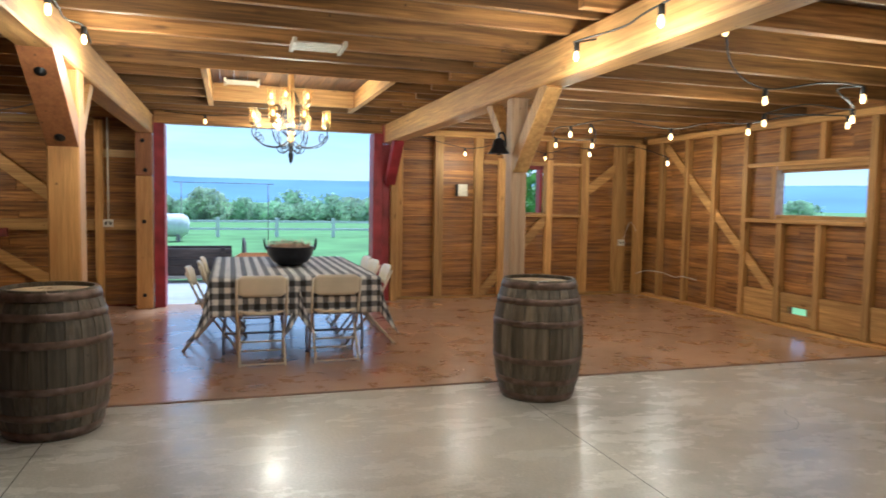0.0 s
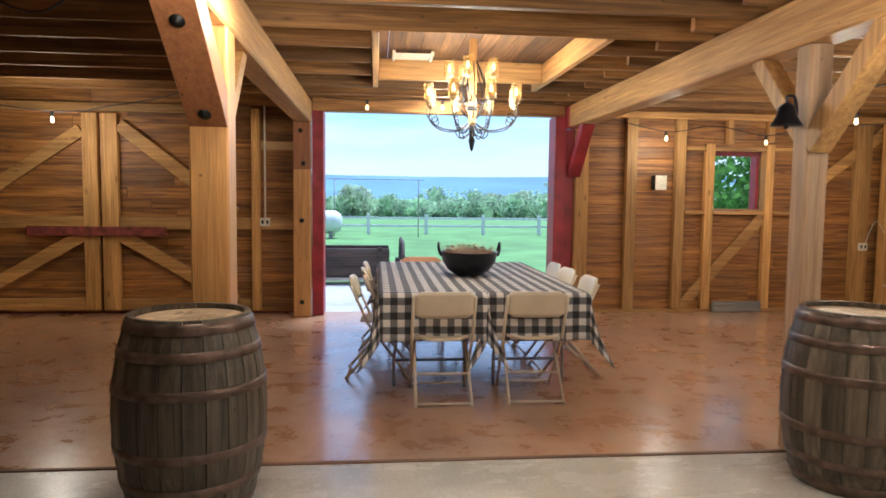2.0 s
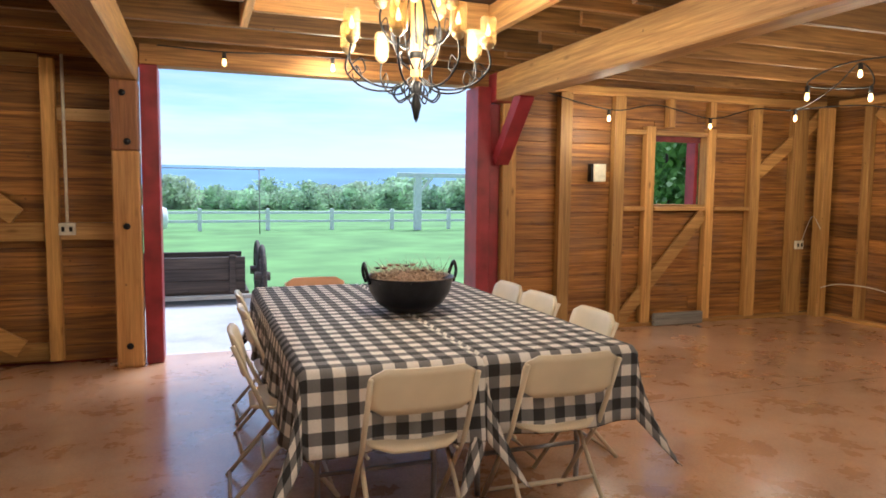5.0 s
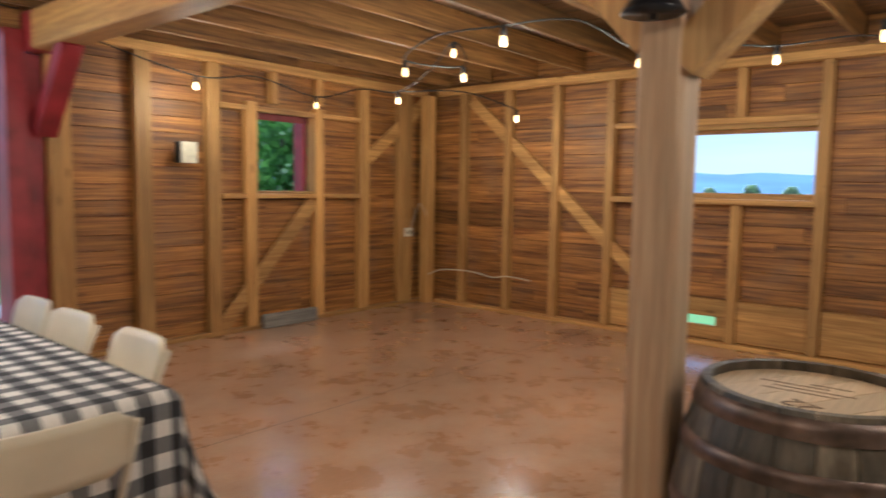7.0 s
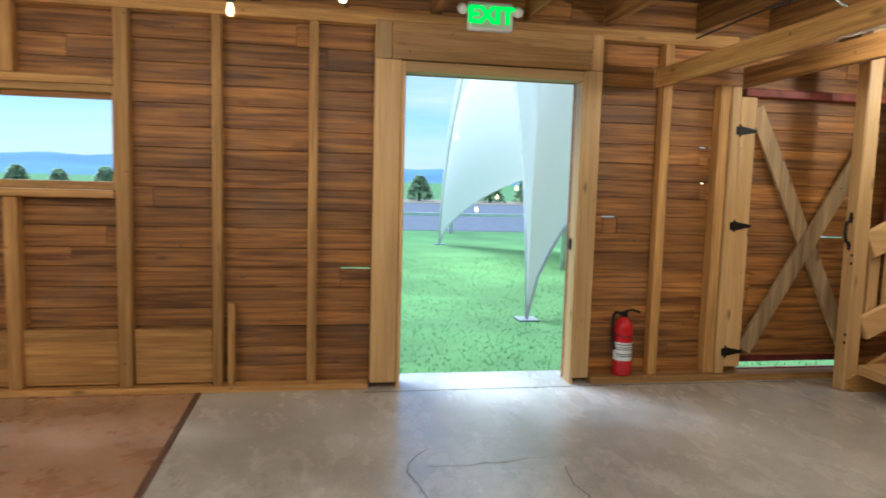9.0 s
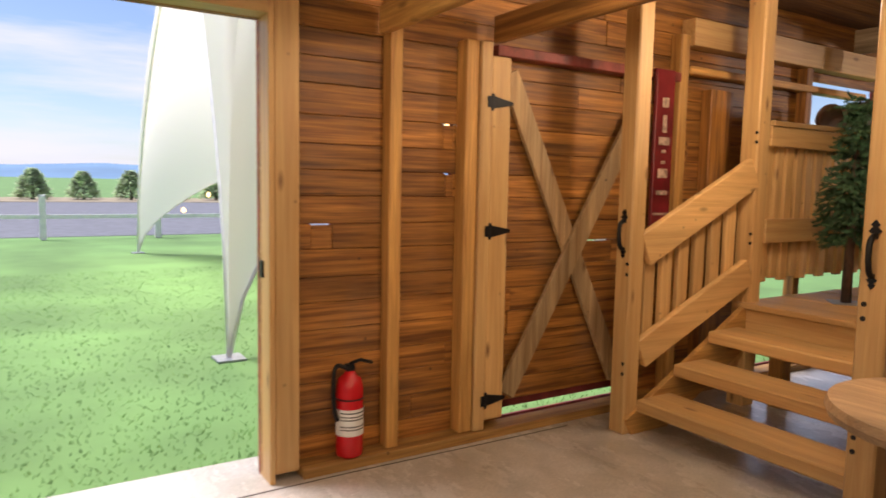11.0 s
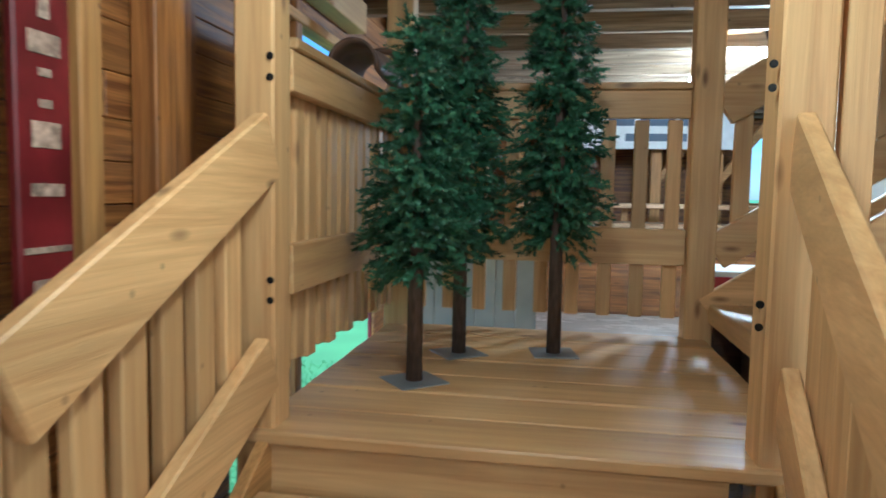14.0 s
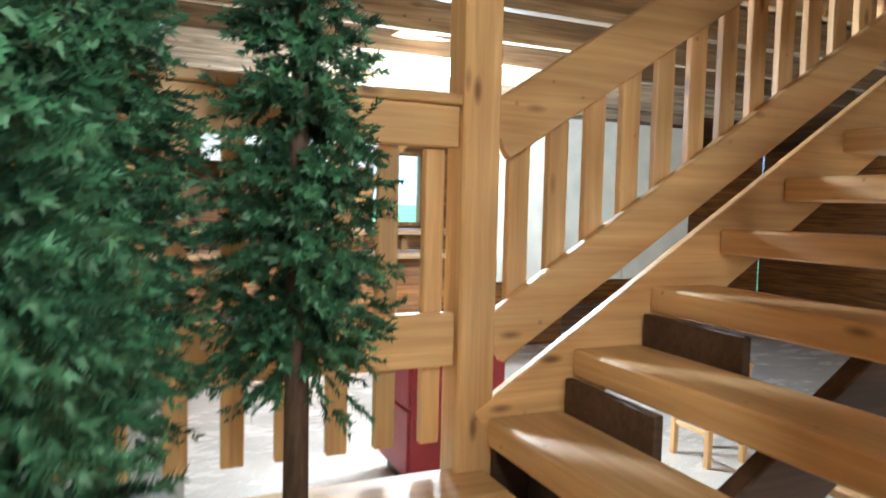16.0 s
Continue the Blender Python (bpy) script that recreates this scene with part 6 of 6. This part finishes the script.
lathe(bm, [(0.05, -0.95), (0.3, -0.9), (0.42, -0.7), (0.42, 0.7), (0.3, 0.9), (0.05, 0.95)], 20, Matrix.Translation((0, 0, 0.5)) @ Matrix.Rotation(radians(90), 4, "Y"))
part("vessel", bm, FENCEW, tank, smooth=True)
for s in (-1, 1):
    box("foot", tank, POLEW, s * 0.55 - 0.06, s * 0.55 + 0.06, -0.3, 0.3, -0.1, 0.16, 0.005)

def leaf_mat(name, color, scale):
    """Thin leaves that let about half of the light through."""
    m = plain(name, color, 0.65, vary=0.35, scale=scale, bump=0)
    n, l = m.node_tree.nodes, m.node_tree.links
    b = n["Principled BSDF"]
    tr, mx = n.new("ShaderNodeBsdfTranslucent"), n.new("ShaderNodeMixShader")
    mx.inputs["Fac"].default_value = 0.5
    for link in b.inputs["Base Color"].links:
        l.new(link.from_socket, tr.inputs["Color"])
    l.new(b.outputs["BSDF"], mx.inputs[1])
    l.new(tr.outputs["BSDF"], mx.inputs[2])
    l.new(mx.outputs["Shader"], n["Material Output"].inputs["Surface"])
    return m


# Greens a to c are paled to hold distance haze; near is plain leaf.
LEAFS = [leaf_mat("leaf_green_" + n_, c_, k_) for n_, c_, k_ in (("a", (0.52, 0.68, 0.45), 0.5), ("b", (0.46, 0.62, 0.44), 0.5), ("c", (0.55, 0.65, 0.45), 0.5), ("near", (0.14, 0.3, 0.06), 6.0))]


def leafy_tree(name, label, at, h, rad, seed, leaf_mat, leaf=0.35, count=420, trunk_f=0.3, group="", blobs=14):
    """Tapered trunk, limbs, and a crown of many small leaf clumps round uneven lobes."""
    ob = thing(name, label, "tree", group=group, at=at)
    rnd = random.Random(seed)
    bm = bmesh.new()
    tr = 0.03 * h
    tube(bm, smooth_line([(0, 0, -0.1), (0.03 * h * rnd.uniform(-1, 1), 0, h * 0.3), (0.04 * h * rnd.uniform(-1, 1), 0.03 * h, h * 0.75)], 5), tr, 8, tr * 0.25)
    lobes = []
    for k in range(blobs):
        a = rnd.uniform(0, 6.28)
        r = rad * rnd.uniform(0.15, 0.75)
        z = h * rnd.uniform(trunk_f + 0.12, 0.85)
        lobes.append((Vector((r * math.cos(a), r * math.sin(a), z)), rad * rnd.uniform(0.35, 0.6)))
        tube(bm, [(0, 0, z * 0.55), (r * 0.5 * math.cos(a), r * 0.5 * math.sin(a), z * 0.8), (r * math.cos(a), r * math.sin(a), z)], tr * 0.4, 5, tr * 0.1)
    lobes.append((Vector((0, 0, h * 0.82)), rad * 0.42))
    part("trunk", bm, BARK, ob, smooth=True)
    verts, faces = [], []
    for _ in range(count):
        c, r = rnd.choice(lobes)
        d = Vector((rnd.gauss(0, 1), rnd.gauss(0, 1), rnd.gauss(0, 0.8))).normalized()
        p = c + d * r * rnd.uniform(0.55, 1.08)
        p.z = min(p.z, h)
        for _ in range(3):
            q = p + Vector((rnd.uniform(-1, 1), rnd.uniform(-1, 1), rnd.uniform(-1, 1))) * leaf * 0.6
            n_ = (d + Vector((rnd.uniform(-1, 1), rnd.uniform(-1, 1), rnd.uniform(-1, 1)))).normalized()
            t_ = n_.orthogonal().normalized()
            b_ = n_.cross(t_)
            s = leaf * rnd.uniform(0.35, 0.7)
            k = len(verts)
            verts.extend((q - t_ * s, q - b_ * s * 0.55, q + t_ * s, q + b_ * s * 0.55))
            faces.append((k, k + 1, k + 2, k + 3))
    o = new("crown", mesh_from("crown", verts, faces, leaf_mat))
    o.parent = ob
    return ob


rnd = random.Random(77)
protos = [leafy_tree("field_tree", "round green tree at the far field edge, paled with painted haze", (-30 + 14 * k, 126, ground_z(126)), 5.4, 4.0, 100 + k, LEAFS[k % 3], 0.62, 900, -0.05, "trees along the field") for k in range(4)]
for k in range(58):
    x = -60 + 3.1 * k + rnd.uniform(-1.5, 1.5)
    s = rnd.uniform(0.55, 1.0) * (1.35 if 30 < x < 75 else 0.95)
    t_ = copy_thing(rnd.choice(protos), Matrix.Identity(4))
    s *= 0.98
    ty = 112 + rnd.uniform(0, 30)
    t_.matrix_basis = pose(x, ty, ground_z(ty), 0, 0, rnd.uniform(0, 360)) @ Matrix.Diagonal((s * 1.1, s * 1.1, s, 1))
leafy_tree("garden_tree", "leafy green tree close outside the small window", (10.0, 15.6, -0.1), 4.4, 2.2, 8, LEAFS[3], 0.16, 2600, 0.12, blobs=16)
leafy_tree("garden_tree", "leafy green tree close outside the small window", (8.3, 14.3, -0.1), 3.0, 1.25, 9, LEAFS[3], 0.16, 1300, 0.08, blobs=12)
# Aerial haze is painted into the ridges as an even blue.
HILL = plain("hills_haze_blue", (0.14, 0.26, 0.4), 0.9, vary=0.12, scale=0.004, bump=0)


def ridge(name, label, ang0, ang1, dist, h0, h1, seed):
    verts, faces = [], []
    n = 90
    for i in range(n + 1):
        a = radians(ang0 + (ang1 - ang0) * i / n)
        hgt = h0 + (h1 - h0) * (0.5 + 0.5 * noise.noise((i * 0.07, seed, 0))) + 0.25 * (h1 - h0) * noise.noise((i * 0.31, seed, 3))
        for k, f in enumerate((0.0, 0.45, 0.8, 1.0)):
            d = dist + 500 * f
            verts.append((d * math.cos(a), d * math.sin(a), -5 + hgt * f))
    for i in range(n):
        for k in range(3):
            q = i * 4 + k
            faces.append((q, q + 4, q + 5, q + 1))
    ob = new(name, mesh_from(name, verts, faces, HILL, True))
    return tagged(ob, label, "hills", kind="structure")


ridge("backdrop_1", "long mountain ridge behind the fields, tinted blue with painted haze", 30, 170, 1500, 62, 78, 2.0)
ridge("backdrop_2", "mountains beyond the road, tinted blue with painted haze", -70, 30, 1700, 26, 74, 9.0)

# ---- outdoors east ----
ROAD = plain("asphalt", (0.16, 0.17, 0.19), 0.8, vary=0.12, scale=3)
road = box("road_1", None, ROAD, 24.5, 52, -60, 60, -0.16, -0.085, 0.01)
tagged(road, "grey asphalt road and parking strip beyond the lawn", "road", kind="structure")
ef = thing("fence", "white post and rail fence beside the road", "fence")
for k in range(-10, 10):
    y = 1.3 + 2.6 * k
    box("post", ef, FENCEW, 23.6, 23.74, y - 0.07, y + 0.07, -0.1, 1.0, 0.01)
    box("rail", ef, FENCEW, 23.64, 23.7, y + 0.071, y + 2.529, 0.42, 0.52, 0.006)
def conifer(name, label, at, h, seed):
    ob = thing(name, label, "tree", group="conifers along the road", at=at)
    rnd = random.Random(seed)
    bm = bmesh.new()
    lathe(bm, [(0.12, -0.1), (0.08, h * 0.4), (0.01, h)], 8)
    part("trunk", bm, BARK, ob)
    verts, faces = [], []
    for _ in range(1300):
        f = rnd.random() ** 0.8
        r = h * 0.52 * (1 - f) ** 0.7 * rnd.uniform(0.5, 1.1) + 0.03
        a = rnd.uniform(0, 6.283)
        p = Vector((r * math.cos(a), r * math.sin(a), h * (0.06 + 0.94 * f)))
        d = Vector((math.cos(a), math.sin(a), rnd.uniform(-0.3, 0.5))) * rnd.uniform(0.2, 0.4)
        w = Vector((-math.sin(a), math.cos(a), rnd.uniform(-0.5, 0.5))) * 0.13
        k = len(verts)
        verts.extend((p - w, p + w, p + d))
        faces.append((k, k + 1, k + 2))
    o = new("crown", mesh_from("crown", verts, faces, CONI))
    o.parent = ob
    return ob


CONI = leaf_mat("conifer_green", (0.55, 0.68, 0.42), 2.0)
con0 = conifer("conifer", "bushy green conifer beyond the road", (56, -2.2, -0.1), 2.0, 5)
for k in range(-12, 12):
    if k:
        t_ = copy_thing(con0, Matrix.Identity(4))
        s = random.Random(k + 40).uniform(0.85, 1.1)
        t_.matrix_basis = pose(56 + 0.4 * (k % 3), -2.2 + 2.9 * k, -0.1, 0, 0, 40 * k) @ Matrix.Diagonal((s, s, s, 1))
bank = box("bank", None, plain("dry_bank", (0.36, 0.3, 0.2), 0.9, vary=0.2, scale=0.8), 52.05, 62, -60, 60, -0.14, -0.05, 0.01)
tagged(bank, "dry earth strip below the conifers", "earth bank", kind="structure")

CANVAS, cn, cl, cb = node_mat("white_canvas")
cb.inputs["Base Color"].default_value = (0.84, 0.85, 0.85, 1)
cb.inputs["Roughness"].default_value = 0.7
c_tr = cn.new("ShaderNodeBsdfTranslucent")
c_tr.inputs["Color"].default_value = (0.84, 0.83, 0.78, 1)
c_mx = cn.new("ShaderNodeMixShader")
c_mx.inputs["Fac"].default_value = 0.55
cl.new(cb.outputs["BSDF"], c_mx.inputs[1])
cl.new(c_tr.outputs["BSDF"], c_mx.inputs[2])
cl.new(c_mx.outputs["Shader"], cn["Material Output"].inputs["Surface"])
tent = thing("event_tent", "white star-shaped event tent with arched openings and lights", "tent", at=(15.0, 0.8, -0.1))
RT, APEX = 5.0, 6.4
TLEGS = [radians(a) for a in (155.5, 17.7, -55.0, -128.0)]
GAPS = [(TLEGS[1], TLEGS[0], 4.7), (TLEGS[2], TLEGS[1], 1.8), (TLEGS[3], TLEGS[2], 2.4), (TLEGS[0] - 2 * math.pi, TLEGS[3], 2.4)]
apex = Vector((0.0, 0.0, APEX))
for a0, a1, hgt in GAPS:
    A = Vector((RT * math.cos(a0), RT * math.sin(a0), 0.02))
    Bp = Vector((RT * math.cos(a1), RT * math.sin(a1), 0.02))
    verts, faces, n, m_ = [], [], 48, 16
    edge = []
    for i in range(n + 1):
        u = i / n
        e = A.lerp(Bp, u) * (1 - 0.12 * math.sin(math.pi * u))
        e.z = 0.02 + hgt * max(0.0, math.sin(math.pi * u)) ** 0.58
        edge.append(e)
        for j in range(m_ + 1):
            s = (j / m_) ** 2
            p = e.lerp(apex, s)
            p.z = e.z + (APEX - e.z) * s**0.36
            verts.append(p)
    for i in range(n):
        for j in range(m_):
            k = i * (m_ + 1) + j
            faces.append((k, k + m_ + 1, k + m_ + 2, k + 1))
    o = new("canopy_panel", mesh_from("canopy_panel", verts, faces, CANVAS, True))
    o.parent = tent
    bm = bmesh.new()
    tube(bm, edge, 0.02, 6)
    part("edge_hem", bm, FENCEW, tent, smooth=True)
    for i in range(6, n - 5, 4):
        q = edge[i] * 0.95
        bm = bmesh.new()
        lathe(bm, [(0.01, -0.07), (0.04, -0.04), (0.04, 0.0), (0.01, 0.04)], 10, Matrix.Translation((q.x, q.y, edge[i].z - 0.12)))
        part("festoon_bulb", bm, BULB, tent, "small glowing festoon bulb")
for a in TLEGS:
    box("foot_plate", tent, PLATE, -0.12, 0.12, -0.12, 0.12, 0.0, 0.02, 0.003, m=Matrix.Translation((RT * math.cos(a), RT * math.sin(a), 0)))
bm = bmesh.new()
tube(bm, [(0, 0, 0), (0, 0, APEX)], 0.05, 10)
part("pole", bm, FENCEW, tent, smooth=True)

tent_glow = warm_light((15.0, 0.8, 4.3), 420, 0.5)

# ---- grass blades near the exit door ----
rnd = random.Random(90)
verts, faces = [], []
for _ in range(26000):
    x = 7.9 + 9.0 * rnd.random() ** 1.7
    y = rnd.uniform(-3.5, 7.5)
    a, hgt = rnd.uniform(0, 6.283), rnd.uniform(0.012, 0.035)
    wx, wy = 0.005 * math.cos(a), 0.005 * math.sin(a)
    k = len(verts)
    verts.extend(((x - wx, y - wy, -0.1), (x + wx, y + wy, -0.1), (x + rnd.uniform(-0.02, 0.02), y + rnd.uniform(-0.02, 0.02), -0.1 + hgt)))
    faces.append((k, k + 1, k + 2))
BLADE = leaf_mat("grass_blades", (0.17, 0.33, 0.1), 3.0)
tagged(new("grass", mesh_from("grass", verts, faces, BLADE)), "short green grass blades of the mown lawn", "grass", kind="stuff")

# ---- floor joints and cracks ----
JOINT = plain("joint_shadow_line", (0.07, 0.055, 0.045), 0.8, vary=0.3, scale=30)


def floor_line(pts, w, name, label):
    verts, faces = [], []
    for i, (x, y) in enumerate(pts):
        x0, y0 = pts[max(i - 1, 0)]
        x1, y1 = pts[min(i + 1, len(pts) - 1)]
        d = Vector((y0 - y1, x1 - x0)).normalized() * w / 2
        verts += [(x - d.x, y - d.y, 0.0012), (x + d.x, y + d.y, 0.0012)]
    for i in range(len(pts) - 1):
        faces.append((2 * i, 2 * i + 2, 2 * i + 3, 2 * i + 1))
    return tagged(new(name, mesh_from(name, verts, faces, JOINT)), label, name.split("_")[0], kind="structure")


floor_line([(3.26, 5.9), (3.26, -2.0)], 0.006, "joint_1", "saw-cut joint in the grey floor")
floor_line([(0.112, 5.9), (0.112, -2.0)], 0.006, "joint_2", "saw-cut joint in the grey floor")
floor_line([(2.6, 8.43), (7.66, 8.38)], 0.006, "joint_3", "saw-cut joint in the stained floor")
floor_line([(7.6, 4.9), (7.62, 3.0), (7.6, 1.6)], 0.012, "joint_4", "joint along the foot of the exit wall")
rnd = random.Random(5)
for k, (x, y, a, n) in enumerate(((4.45, 4.39, -0.4, 7), (5.66, 4.06, -0.7, 6), (5.97, 4.69, 0.4, 6), (6.4, 4.0, 1.2, 6))):
    pts = [(x, y)]
    for _ in range(n):
        a += rnd.uniform(-0.5, 0.5)
        pts.append((pts[-1][0] + 0.11 * math.cos(a), pts[-1][1] + 0.11 * math.sin(a)))
    floor_line(pts, 0.005, "crack_%d" % (k + 1), "thin crack in the grey concrete floor")
